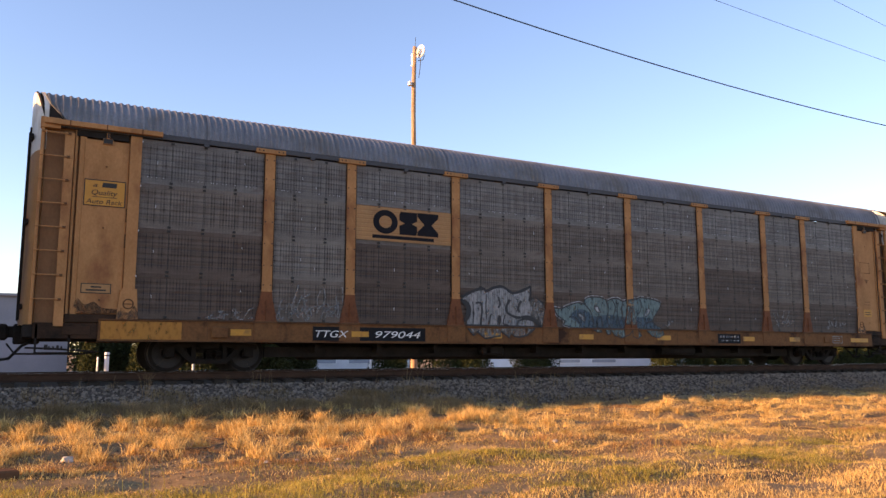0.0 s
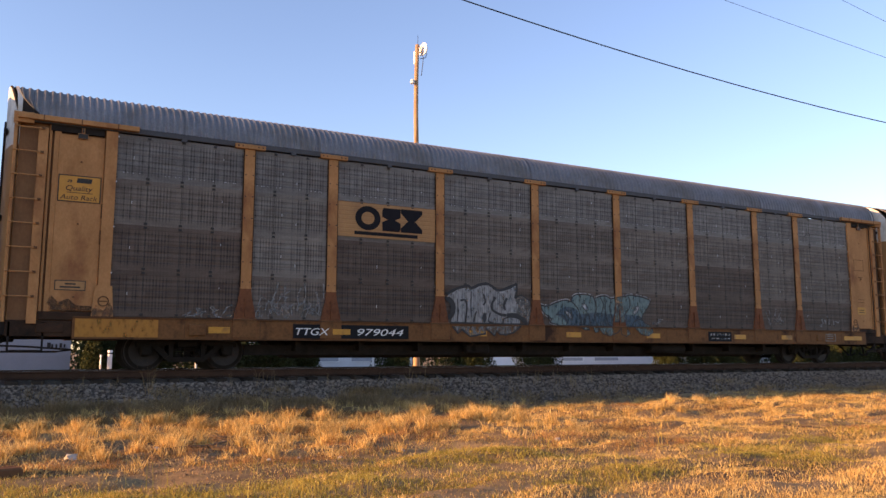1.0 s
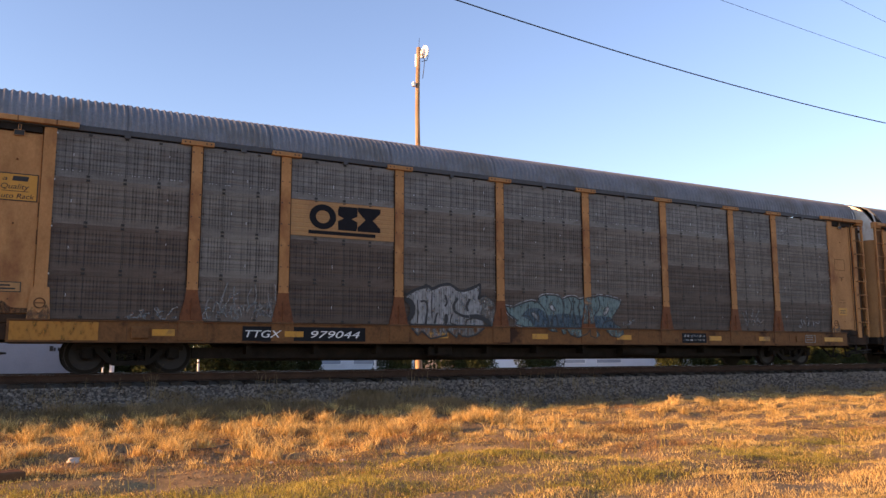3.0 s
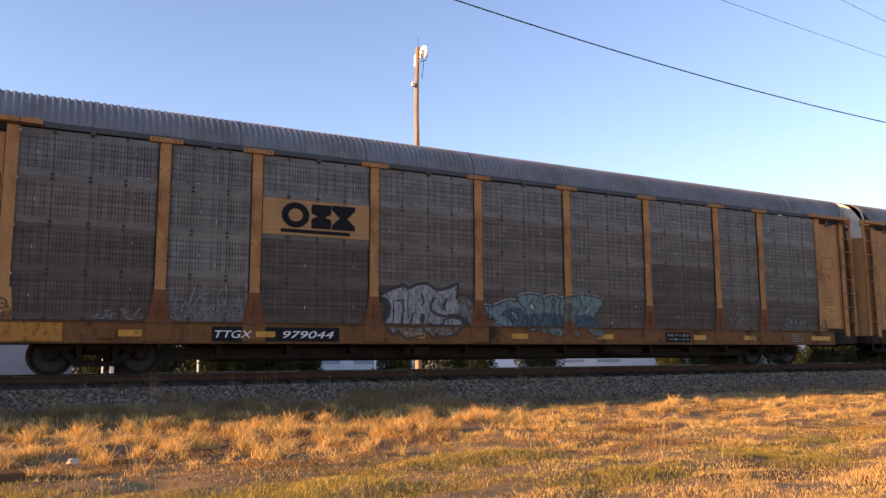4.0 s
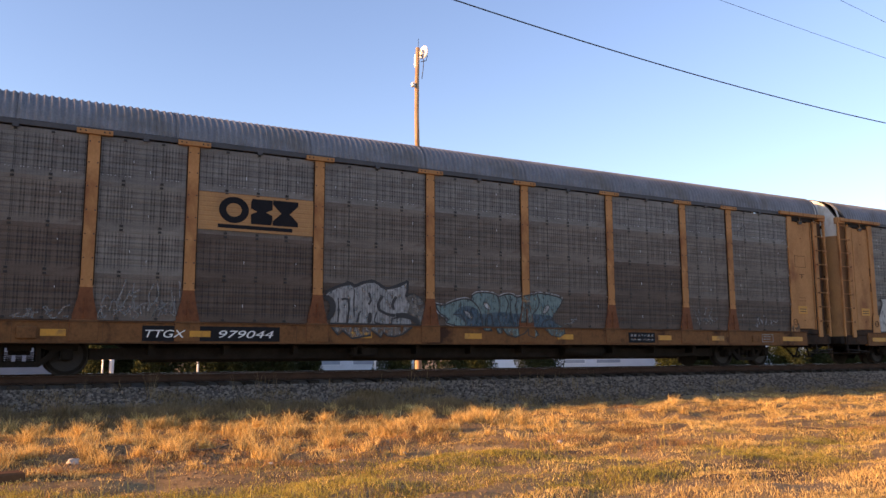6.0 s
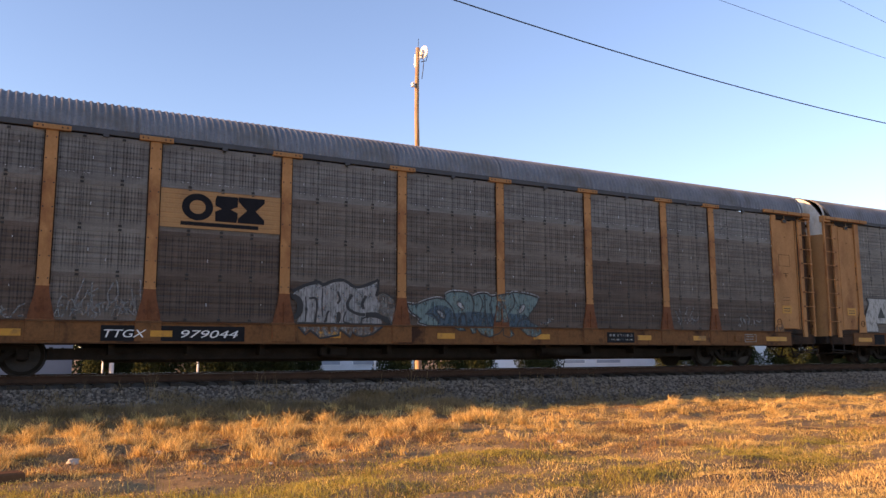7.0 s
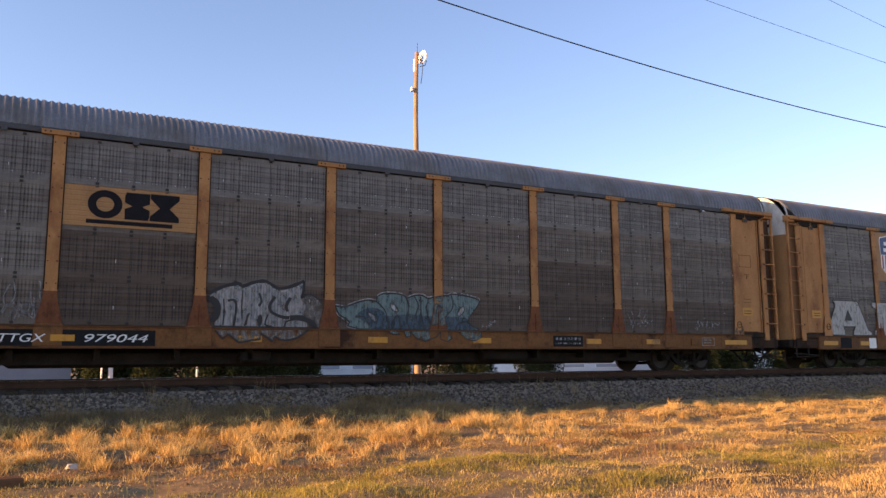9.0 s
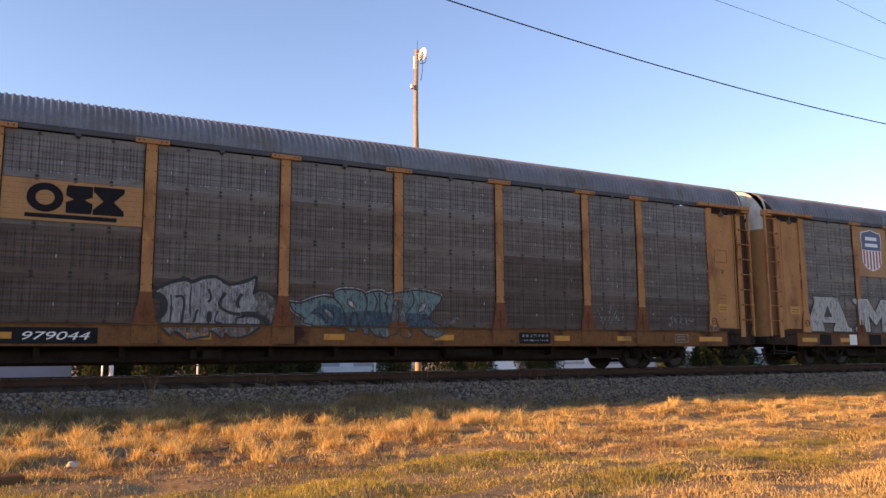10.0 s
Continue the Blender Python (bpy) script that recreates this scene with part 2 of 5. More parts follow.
POLE = material("tan_pole_timber", (0.21, 0.125, 0.072), (0.48, 0.325, 0.195), 0.9, 0, 2.2, 40, 0.4, (3, 3, 0.5), (0.17, 0.10, 0.06), 1.2)
CABLE = material("black_cable", (0.008, 0.008, 0.009), (0.02, 0.02, 0.022), 0.6)
WALL = material("white_building_wall", (0.62, 0.62, 0.62), (0.8, 0.8, 0.79), 0.8, 0, 0.4, 10, 0.05)
GREYW = material("grey_building_wall", (0.22, 0.23, 0.25), (0.30, 0.31, 0.335), 0.8, 0, 0.4, 10, 0.05)
PLASTIC = material("white_plastic", (0.72, 0.72, 0.70), (0.85, 0.85, 0.83), 0.4, 0, 4)
GLASS = material("dark_window_glass", (0.02, 0.025, 0.03), (0.04, 0.045, 0.05), 0.1, 0, 2, 10, 0)
ASPHALT = material("grey_asphalt", (0.04, 0.04, 0.042), (0.075, 0.073, 0.07), 0.9, 0, 2, 60, 0.3)
CLOD = material("soil_clods_and_bits", (0.10, 0.065, 0.042), (0.30, 0.21, 0.13), 0.95, 0, 6, 40, 0.4, island=0.6)
DARKRUST_SHADE = material("sooty_steel_and_edge_shade", (0.016, 0.010, 0.007), (0.065, 0.034, 0.020), 0.85, 0, 2.5, 25, 0.2, (1, 1, 1), (0.012, 0.009, 0.007), 1.6)
DARKGAP = material("dark_gap_steel", (0.04, 0.024, 0.016), (0.10, 0.056, 0.034), 0.85)
CARPAINT = material("silver_car_paint", (0.5, 0.5, 0.5), (0.6, 0.6, 0.6), 0.3, 0.4, 2, 10, 0)
RUBBER = material("black_rubber", (0.01, 0.01, 0.01), (0.025, 0.025, 0.025), 0.8)
LITTER = material("pale_litter", (0.28, 0.25, 0.21), (0.52, 0.48, 0.42), 0.85, 0, 14)


# ---- mesh helpers ----
def box(bm, x0, x1, y0, y1, z0, z1, mi=0, bevel=0.0):
    v = [bm.verts.new((x, y, z)) for z in (z0, z1) for y in (y0, y1) for x in (x0, x1)]
    fs = [bm.faces.new([v[i] for i in q]) for q in ((0, 2, 3, 1), (4, 5, 7, 6), (0, 1, 5, 4), (2, 6, 7, 3), (0, 4, 6, 2), (1, 3, 7, 5))]
    for f in fs:
        f.material_index = mi
    if bevel:
        es = list({e for f in fs for e in f.edges})
        bmesh.ops.bevel(bm, geom=es, offset=bevel, segments=1, affect="EDGES", clamp_overlap=True)
    return fs


def prism(bm, outline, y0, y1, mi=0):
    """A flat outline in x, z, thickened from y0 to y1 (y0 < y1: y0 faces the near side)."""
    a = [bm.verts.new((x, y0, z)) for x, z in outline]
    b = [bm.verts.new((x, y1, z)) for x, z in outline]
    k = len(outline)
    fs = [bm.faces.new(a), bm.faces.new(b[::-1])]
    fs += [bm.faces.new((a[i], b[i], b[(i + 1) % k], a[(i + 1) % k])) for i in range(k)]
    for f in fs:
        f.material_index = mi
    return fs


def tube(bm, pts, radius, sides=8, mi=0, taper=None):
    rings = []
    for i, p in enumerate(pts):
        p = Vector(p)
        d = (Vector(pts[min(i + 1, len(pts) - 1)]) - Vector(pts[max(i - 1, 0)])).normalized()
        u = d.cross(Vector((0.3, 0.9, 0.2))).normalized()
        w = d.cross(u)
        r = radius if taper is None else radius + (taper - radius) * i / (len(pts) - 1)
        rings.append([bm.verts.new(p + r * (math.cos(2 * math.pi * k / sides) * u + math.sin(2 * math.pi * k / sides) * w)) for k in range(sides)])
    for a, b in zip(rings, rings[1:]):
        for k in range(sides):
            f = bm.faces.new((a[k], a[(k + 1) % sides], b[(k + 1) % sides], b[k]))
            f.material_index, f.smooth = mi, True
    for r in (rings[0][::-1], rings[-1]):
        bm.faces.new(r).material_index = mi


def disc(bm, cx, cz, r0, r1, y0, y1, sides=28, mi=0):
    """A ring (r0 > 0) or disc round the y axis, thickened from y0 to y1."""
    out = [[bm.verts.new((cx + r1 * math.cos(a), y, cz + r1 * math.sin(a))) for a in [2 * math.pi * k / sides for k in range(sides)]] for y in (y0, y1)]
    if r0 <= 0:
        fs = [bm.faces.new(out[0]), bm.faces.new(out[1][::-1])]
    else:
        inn = [[bm.verts.new((cx + r0 * math.cos(a), y, cz + r0 * math.sin(a))) for a in [2 * math.pi * k / sides for k in range(sides)]] for y in (y0, y1)]
        fs = []
        for k in range(sides):
            j = (k + 1) % sides
            fs += [bm.faces.new((out[0][k], out[0][j], inn[0][j], inn[0][k])), bm.faces.new((out[1][j], out[1][k], inn[1][k], inn[1][j])),
                   bm.faces.new((inn[0][k], inn[0][j], inn[1][j], inn[1][k]))]
    for k in range(sides):
        j = (k + 1) % sides
        fs.append(bm.faces.new((out[0][j], out[0][k], out[1][k], out[1][j])))
    for f in fs:
        f.material_index = mi


def ribbon(bm, pts, width, y0, y1, mi=0, closed=False):
    """A painted line along points in x, z."""
    n = len(pts)
    L, R = [], []
    for i, p in enumerate(pts):
        a = pts[i - 1] if (i or closed) else p
        b = pts[(i + 1) % n] if (i < n - 1 or closed) else p
        d = Vector((b[0] - a[0], b[1] - a[1]))
        d = d.normalized() if d.length > 1e-9 else Vector((1, 0))
        w = width * (0.8 + 0.4 * random.random()) / 2
        L.append((p[0] - d.y * w, p[1] + d.x * w))
        R.append((p[0] + d.y * w, p[1] - d.x * w))
    for i in range(n if closed else n - 1):
        j = (i + 1) % n
        prism(bm, (L[i], R[i], R[j], L[j])[::1], y0, y1, mi)


def smooth_loop(pts, cuts=4, closed=True):
    """Catmull-Rom through points."""
    out, n = [], len(pts)
    for i in range(n if closed else n - 1):
        if closed:
            p = [pts[(i + k - 1) % n] for k in range(4)]
        else:
            p = [pts[max(0, min(n - 1, i + k - 1))] for k in range(4)]
        for s in range(cuts):
            u = s / cuts
            out.append(tuple(0.5 * (2 * p[1][k] + (p[2][k] - p[0][k]) * u + (2 * p[0][k] - 5 * p[1][k] + 4 * p[2][k] - p[3][k]) * u * u
                                    + (3 * p[1][k] - p[0][k] - 3 * p[2][k] + p[3][k]) * u ** 3) for k in (0, 1)))
    if not closed:
        out.append(tuple(pts[-1]))
    return out


def mesh_of(name, bm, mats):
    me = bpy.data.meshes.new(name)
    bmesh.ops.recalc_face_normals(bm, faces=bm.faces)
    bm.to_mesh(me)
    bm.free()
    for m in (mats if isinstance(mats, (list, tuple)) else [mats]):
        me.materials.append(m)
    return me


def part(name, bm, mats, parent, label=""):
    ob = new(name, bm if isinstance(bm, bpy.types.Mesh) else mesh_of(name, bm, mats))
    ob.parent = parent
    if label:
        ob["label"] = label
    return ob


def place(ob, x, y, z, rz=0):
    ob.matrix_basis = pose(x, y, z, 0, 0, rz)
    return ob


def lettering(name, text, height, mat, parent, x, y, z, width=None, slant=0.0, label=""):
    """Words in the built-in font on a face that looks towards -y; z is the base line, x the left end."""
    cu = bpy.data.curves.new(name, "FONT")
    cu.body, cu.size, cu.extrude, cu.shear = text, height / 0.7, 0.002, slant
    tmp = bpy.data.objects.new(name, cu)
    me = bpy.data.meshes.new_from_object(tmp)
    bpy.data.objects.remove(tmp)
    xs = [v.co.x for v in me.vertices]
    k = width / (max(xs) - min(xs)) if width else 1.0
    x0 = min(xs)
    for v in me.vertices:
        v.co = ((v.co.x - x0) * k, -v.co.z, v.co.y)
    me.materials.clear()
    me.materials.append(mat)
    ob = new(name, me)
    ob.parent = parent
    ob.matrix_basis = pose(x, y, z)
    if label:
        ob["label"] = label
    return ob


def empty(name, m, **tags):
    ob = new(name)
    ob.empty_display_size = 0.3
    ob.matrix_basis = m
    return tagged(ob, **tags)


def bulk(name, verts, faces, mats, parent=None, index=None):
    """A large mesh out of number arrays."""
    me = bpy.data.meshes.new(name)
    me.from_pydata([tuple(v) for v in verts], [], [tuple(f) for f in faces])
    for m in (mats if isinstance(mats, (list, tuple)) else [mats]):
        me.materials.append(m)
    if index is not None:
        me.polygons.foreach_set("material_index", index)
    ob = new(name, me)
    ob.parent = parent
    return ob

# ---- ground, track ----
def ground_z(x, y):
    """The lie of the land: a shallow bank falls from the track bed to the lawn where the camera stands."""
    if y < -3.3:
        k = min(1.0, (-3.3 - y) / 11.0)
        z = -0.74 - 0.48 * k
    elif y < 3.3:
        z = -0.74
    else:
        z = -0.74 - 1.26 * min(1.0, (y - 3.3) / 12.0)
    near = max(0.0, 1 - abs(y + 8) / 30) * max(0.0, 1 - abs(x - 12) / 60)
    return z + near * (0.12 * noise.noise((x * 0.16, y * 0.45, 3.0)) + 0.12 * noise.noise((x * 0.6, y * 1.5, 7.0)) + 0.085 * noise.noise((x * 1.7, y * 2.6, 1.0)))


def build_ground():
    xs = sorted({*np.arange(-12, 46, 0.2).round(3), *np.arange(-70, 130, 5.0), -150, -300, -700, -1800, 200, 300, 700, 1800})
    ys = sorted({*np.arange(-15, -2.4, 0.15).round(3), -2500, -800, -300, -120, -60, -40, -28, -22, -18, 0, 2.5, 3.3, 5, 8, 12, 16, 25, 40, 70, 150, 400, 1000, 2500})
    verts = [(x, y, ground_z(x, y)) for y in ys for x in xs]
    w = len(xs)
    faces = [(j * w + i, j * w + i + 1, (j + 1) * w + i + 1, (j + 1) * w + i) for j in range(len(ys) - 1) for i in range(w - 1)]
    ob = bulk("ground", verts, faces, SOIL)
    ob.data.polygons.foreach_set("use_smooth", [True] * len(faces))
    tagged(ob, "dry tan soil with thatch beside the railway track", "ground", kind="structure")


def ballast_z(y):
    a = abs(y)
    if a < 1.3:
        return -0.20 - 0.085 * max(0.0, (a - 0.95) / 0.35)
    return -0.285 if a < 1.62 else -0.285 - (a - 1.62) * 0.33


def build_ballast():
    xs = np.arange(-140, 200.1, 0.5)
    ys = [-3.3, -2.9, -2.5, -2.1, -1.75, -1.5, -1.3, -0.95, 0, 0.95, 1.3, 1.5, 1.75, 2.3, 3.3]
    verts = [(x, y, (ballast_z(y) if abs(y) < 3.2 else -0.88) + 0.03 * noise.noise((x * 1.3, y * 1.7, 0))) for y in ys for x in xs]
    w = len(xs)
    faces = [(j * w + i, j * w + i + 1, (j + 1) * w + i + 1, (j + 1) * w + i) for j in range(len(ys) - 1) for i in range(w - 1)]
    tagged(bulk("ballast_bed", verts, faces, BALLAST), "grey crushed stone bed under the railway track", "track bed", kind="structure")


def build_ballast_stones():
    """Loose crushed stones on the near shoulder."""
    rng = np.random.default_rng(5)
    cube = np.array([(x, y, z) for z in (-1, 1) for y in (-1, 1) for x in (-1, 1)], float)
    quads = np.array([(0, 2, 3, 1), (4, 5, 7, 6), (0, 1, 5, 4), (2, 6, 7, 3), (0, 4, 6, 2), (1, 3, 7, 5)])
    V, F = [], []
    n = 40000
    x = rng.uniform(-3, 42, n)
    y = -1.35 - 2.25 * rng.random(n) ** 1.1
    keep = (rng.random(n) < np.clip(1.15 - (-2.5 - y) * 1.1, 0.05, 1))
    k = 0
    for px, py in zip(x[keep], y[keep]):
        s = rng.uniform(0.012, 0.032) * np.array((1, rng.uniform(0.6, 1), rng.uniform(0.5, 0.9)))
        q = cube * s * rng.uniform(0.6, 1.15, (8, 3))
        a, b = rng.uniform(0, 6.28), rng.uniform(-0.7, 0.7)
        ca, sa, cb, sb = math.cos(a), math.sin(a), math.cos(b), math.sin(b)
        q = q @ np.array(((ca, sa, 0), (-sa, ca, 0), (0, 0, 1))) @ np.array(((1, 0, 0), (0, cb, sb), (0, -sb, cb)))
        pz = max(ballast_z(py) if py > -3.25 else -9, ground_z(px, py)) + 0.012
        V.append(q + (px, py, pz))
        F.append(quads + k)
        k += 8
    ob = bulk("ballast_stones", np.concatenate(V).tolist(), np.concatenate(F).tolist(), STONE)
    tagged(ob, "loose grey crushed ballast stones beside the rail", "ballast", kind="stuff")


def scatter_bits(name, label, mat, n, seed, xr, yr, size, accept):
    """Clods, pebbles and chips lying on the soil."""
    rng = np.random.default_rng(seed)
    cube = np.array([(x, y, z) for z in (-1, 1) for y in (-1, 1) for x in (-1, 1)], float)
    quads = np.array([(0, 2, 3, 1), (4, 5, 7, 6), (0, 1, 5, 4), (2, 6, 7, 3), (0, 4, 6, 2), (1, 3, 7, 5)])
    V, F, k = [], [], 0
    for _ in range(n):
        px, py = rng.uniform(*xr), rng.uniform(*yr)
        if rng.random() > accept(px, py):
            continue
        q = cube * rng.uniform(*size) * rng.uniform(0.4, 1.2, 3) * rng.uniform(0.6, 1.2, (8, 3))
        a = rng.uniform(0, 6.28)
        q = q @ np.array(((math.cos(a), math.sin(a), 0), (-math.sin(a), math.cos(a), 0), (0, 0, 1)))
        V.append(q + (px, py, ground_z(px, py)))
        F.append(quads + k)
        k += 8
    tagged(bulk(name, np.concatenate(V).tolist(), np.concatenate(F).tolist(), mat), label, "soil debris", kind="stuff")


def build_track():
    track = empty("railway_track", pose(0, 0, 0), label="rusty steel rails on dark timber ties in stone ballast", category="track", kind="structure")
    profile = [(-0.07, -0.172), (0.07, -0.172), (0.07, -0.158), (0.012, -0.14), (0.012, -0.045), (0.036, -0.035), (0.036, -0.004), (0.03, 0.0), (-0.03, 0.0), (-0.036, -0.004), (-0.036, -0.035), (-0.012, -0.045), (-0.012, -0.14), (-0.07, -0.158)]
    for s in (-1, 1):
        bm = bmesh.new()
        a = [bm.verts.new((-140, s * 0.755 + py, pz)) for py, pz in profile]
        b = [bm.verts.new((200, s * 0.755 + py, pz)) for py, pz in profile]
        k = len(profile)
        for i in range(k):
            bm.faces.new((a[i], a[(i + 1) % k], b[(i + 1) % k], b[i])).material_index = 1 if i == 7 else 0
        part("rail", bm, (RAIL, RAILTOP), track)
    bm = bmesh.new()
    box(bm, -0.115, 0.115, -1.3, 1.3, -0.35, -0.172, 0, 0.012)
    tie = mesh_of("tie", bm, TIE)
    bm = bmesh.new()
    box(bm, -0.09, 0.09, -0.9, -0.61, -0.172, -0.160, 0, 0.004)
    for dx in (-0.06, 0.06):
        for y in (-0.86, -0.66):
            box(bm, dx - 0.014, dx + 0.014, y - 0.014, y + 0.014, -0.16, -0.125)
    plate = mesh_of("tie_plate", bm, RAIL)
    for i in range(200):
        x = -24 + i * 0.52 + random.uniform(-0.03, 0.03)
        t = part("tie", tie, None, track)
        t.matrix_basis = pose(x, random.uniform(-0.06, 0.06), random.uniform(-0.01, 0.0), 0, 0, random.uniform(-1.5, 1.5))
        if -2 < x < 45:
            part("tie_plate", plate, None, track).matrix_basis = pose(x, 0, 0)


# ---- auto rack cars ----
HALF = 14.12
POSTS = (-9.375, -7.35, -4.43, -1.455, 1.455, 4.43, 7.35, 9.375)
DOORPOST = 12.3
SHARED = {}


def shared(key, make, mats):
    if key not in SHARED:
        bm = bmesh.new()
        make(bm)
        SHARED[key] = mesh_of(key[0], bm, mats)
    return SHARED[key]


def make_panel(w, h, top=False):
    def f(bm):
        # cross-section in (y, z): flat laps above and below, five shallow ribs between
        prof = [(0.0, 0.0), (0.0, 0.13 * h)]
        for k in range(4):
            z = (0.17 + 0.18 * k) * h
            prof += [(0.0, z), (0.006, z + 0.04 * h), (0.006, z + 0.055 * h), (0.0, z + 0.095 * h)]
        prof += [(0.0, 0.9 * h), (-0.006, 0.905 * h), (-0.006, h)]
        back = [(0.05, h), (0.05, 0.0)]
        loop = prof + back
        a = [bm.verts.new((-w / 2, y, z)) for y, z in loop]
        b = [bm.verts.new((w / 2, y, z)) for y, z in loop]
        n = len(loop)
        for i in range(n):
            bm.faces.new((a[i], b[i], b[(i + 1) % n], a[(i + 1) % n]))
        bm.faces.new(a)
        bm.faces.new(b[::-1])
        # clips along the laps
        cols = [(-0.26, 0), (0.0, 0), (0.25, 0)] if w > 2 else [(-0.22, 0), (0.2, 0)]
        for c, _ in cols:
            for z, r in ((0.045 * h, 0.031), (0.955 * h, 0.031)):
                box(bm, c * w - r * 1.3, c * w + r * 1.3, -0.018, 0.004, z - r, z + r, 1, 0.006)
            box(bm, c * w - 0.005, c * w + 0.005, -0.003, 0.006, 0.06 * h, 0.94 * h, 1)
        if top:      # painted dots of daylight showing through the lowest row of slots
            rnd = random.Random(int(w * 100))
            for _ in range(int(w * 8)):
                x = rnd.uniform(-0.45, 0.45) * w
                box(bm, x - rnd.uniform(0.004, 0.014), x + 0.006, -0.006, 0.003, 0.145 * h, 0.156 * h, 2)
        rnd = random.Random(int(w * 100) + 3)
        for _ in range(2):      # slots painted bright, as daylight from the far side
            x, z = rnd.uniform(-0.4, 0.4) * w, rnd.uniform(0.25, 0.7) * h
            box(bm, x - 0.005, x + 0.005, -0.004, 0.003, z, z + rnd.uniform(0.02, 0.09), 2)
        for e in (-1, 1):
            for z in (0.03 * h, 0.09 * h, 0.5 * h, 0.93 * h):
                box(bm, e * (w / 2 - 0.03) - 0.016, e * (w / 2 - 0.03) + 0.016, -0.014, 0.004, z - 0.016, z + 0.016, 2 if z > 0.9 * h else 1)
    return f


def make_post(bm):
    """Side post: narrow plate with returns, widening to a flared foot."""
    out = [(-0.115, 1.82), (-0.115, 5.0), (0.115, 5.0), (0.115, 1.82)]
    prism(bm, out, -1.5, -1.36)
    box(bm, -0.125, 0.125, -1.506, -1.5, 1.80, 1.83, 0)
    # dark strips stand in for the shadow line along both edges
    for e in (-1, 1):
        x0, x1 = sorted((e * 0.116, e * 0.14))
        box(bm, x0, x1, -1.478, -1.40, 1.84, 4.99, 2)
    for z in (1.95, 2.4, 2.9, 3.4, 3.9, 4.4, 4.85):
        for x in (-0.085, 0.085):
            box(bm, x - 0.013, x + 0.013, -1.512, -1.5, z - 0.013, z + 0.013, 1)


ROOF_PROFILE = [(-1.50, 5.14), (-1.49, 5.30), (-1.43, 5.50), (-1.29, 5.69), (-1.06, 5.83), (-0.7, 5.925), (-0.3, 5.97), (0, 5.98)]
ROOF_PROFILE += [(-y, z) for y, z in ROOF_PROFILE[-2::-1]]


def roof_end(z):
    """How far along the car the torn edge of the last roof sheet lies at a height."""
    return 13.69 + 1.25 * (z - 5.20) if z < 5.39 else 13.93 + 0.42 * (z - 5.39)


def make_roof(x0, x1, torn=0):
    """Corrugated sheet from x0 to x1, cut along the torn edge at the car's end where there is one."""
    def f(bm):
        ribs = round((x1 - x0) / 0.1405)
        n = ribs * 6
        rows = []
        for i in range(n + 1):
            x = x0 + (x1 - x0) * i / n
            d = 0.015 * math.sin(2 * math.pi * ribs * i / n)
            row = []
            for k, (y, z) in enumerate(ROOF_PROFILE):
                lim = (13.82 if torn > 0 else roof_end(z)) + 0.03 * math.sin(k * 2.7 + 1) * (0.3 if torn > 0 else 1.0)
                px = max(-lim, x) if torn < 0 else min(lim, x) if torn > 0 else x
                row.append(bm.verts.new((px, y * (1 + d / 1.5), z + d)))
            rows.append(row)
        for a, b in zip(rows, rows[1:]):
            for k in range(len(ROOF_PROFILE) - 1):
                if (a[k].co - b[k].co).length + (a[k + 1].co - b[k + 1].co).length > 0.02:
                    bm.faces.new((a[k], b[k], b[k + 1], a[k + 1])).smooth = True
        for v in [v for v in bm.verts if not v.link_faces]:
            bm.verts.remove(v)
    return f


def arch(bm, s, near, far, k):
    """A smooth strip of the roof's arch, k times its size, between two distances along the car."""
    rows = []
    for x in (near, far):
        rows.append([bm.verts.new((s * (x(y) if callable(x) else x), y * k, 5.1 + (z - 5.1) * k)) for y, z in ROOF_PROFILE])
    for i in range(len(ROOF_PROFILE) - 1):
        bm.faces.new((rows[0][i], rows[1][i], rows[1][i + 1], rows[0][i + 1])).smooth = True


def build_ladder(car, turn, s):
    """A broad stile by the door carries a narrow stile at the car's corner and eight rungs."""
    def stile(bm):
        box(bm, -0.09, 0.09, -1.52, -1.46, 0.95, 4.93, 0, 0.006)
        for k in range(8):
            box(bm, -0.05, 0.03, -1.545, -1.52, 1.456 + 0.487 * k, 1.516 + 0.487 * k, 1, 0.006)

    def narrow(bm):
        box(bm, -0.03, 0.03, -1.52, -1.44, 0.98, 5.0, 0, 0.006)

    def rung(bm):
        tube(bm, [(-0.25, 0, 0), (0.25, 0, 0)], 0.014, 6)

    lad = part("ladder", shared(("ladder",), stile, (YELLOW, RUST)), None, car, "yellow ladder with rusty rungs")
    lad.matrix_basis = turn @ pose(s * (HALF - 0.53), 0, 0)
    part("stile", shared(("stile",), narrow, YELLOW), None, lad).matrix_basis = pose(s * 0.50, 0, 0)
    for k in range(8):
        part("rung", shared(("rung",), rung, YELLOW), None, lad).matrix_basis = pose(s * 0.28, -1.535, 1.486 + 0.487 * k)


def make_wheel(bm, y):
    disc(bm, 0, 0, 0.0, 0.415, y - 0.055, y + 0.055, 32, 1)
    disc(bm, 0, 0, 0.0, 0.45, y + (0.055 if y < 0 else -0.085), y + (0.085 if y < 0 else -0.055), 32, 1)
    disc(bm, 0, 0, 0.33, 0.40, y - 0.072, y - 0.05, 32, 0)
    disc(bm, 0, 0, 0.0, 0.13, y - 0.09, y + 0.09, 20, 0)
    disc(bm, 0, 0, 0.0, 0.07, y - 0.36 if y < 0 else y, y if y < 0 else y + 0.36, 16, 0)
    for k in range(6):
        a = k * math.pi / 3
        box(bm, 0.05 * math.cos(a) - 0.015, 0.05 * math.cos(a) + 0.015, y - 0.10, y - 0.09, 0.05 * math.sin(a) - 0.015, 0.05 * math.sin(a) + 0.015, 0)


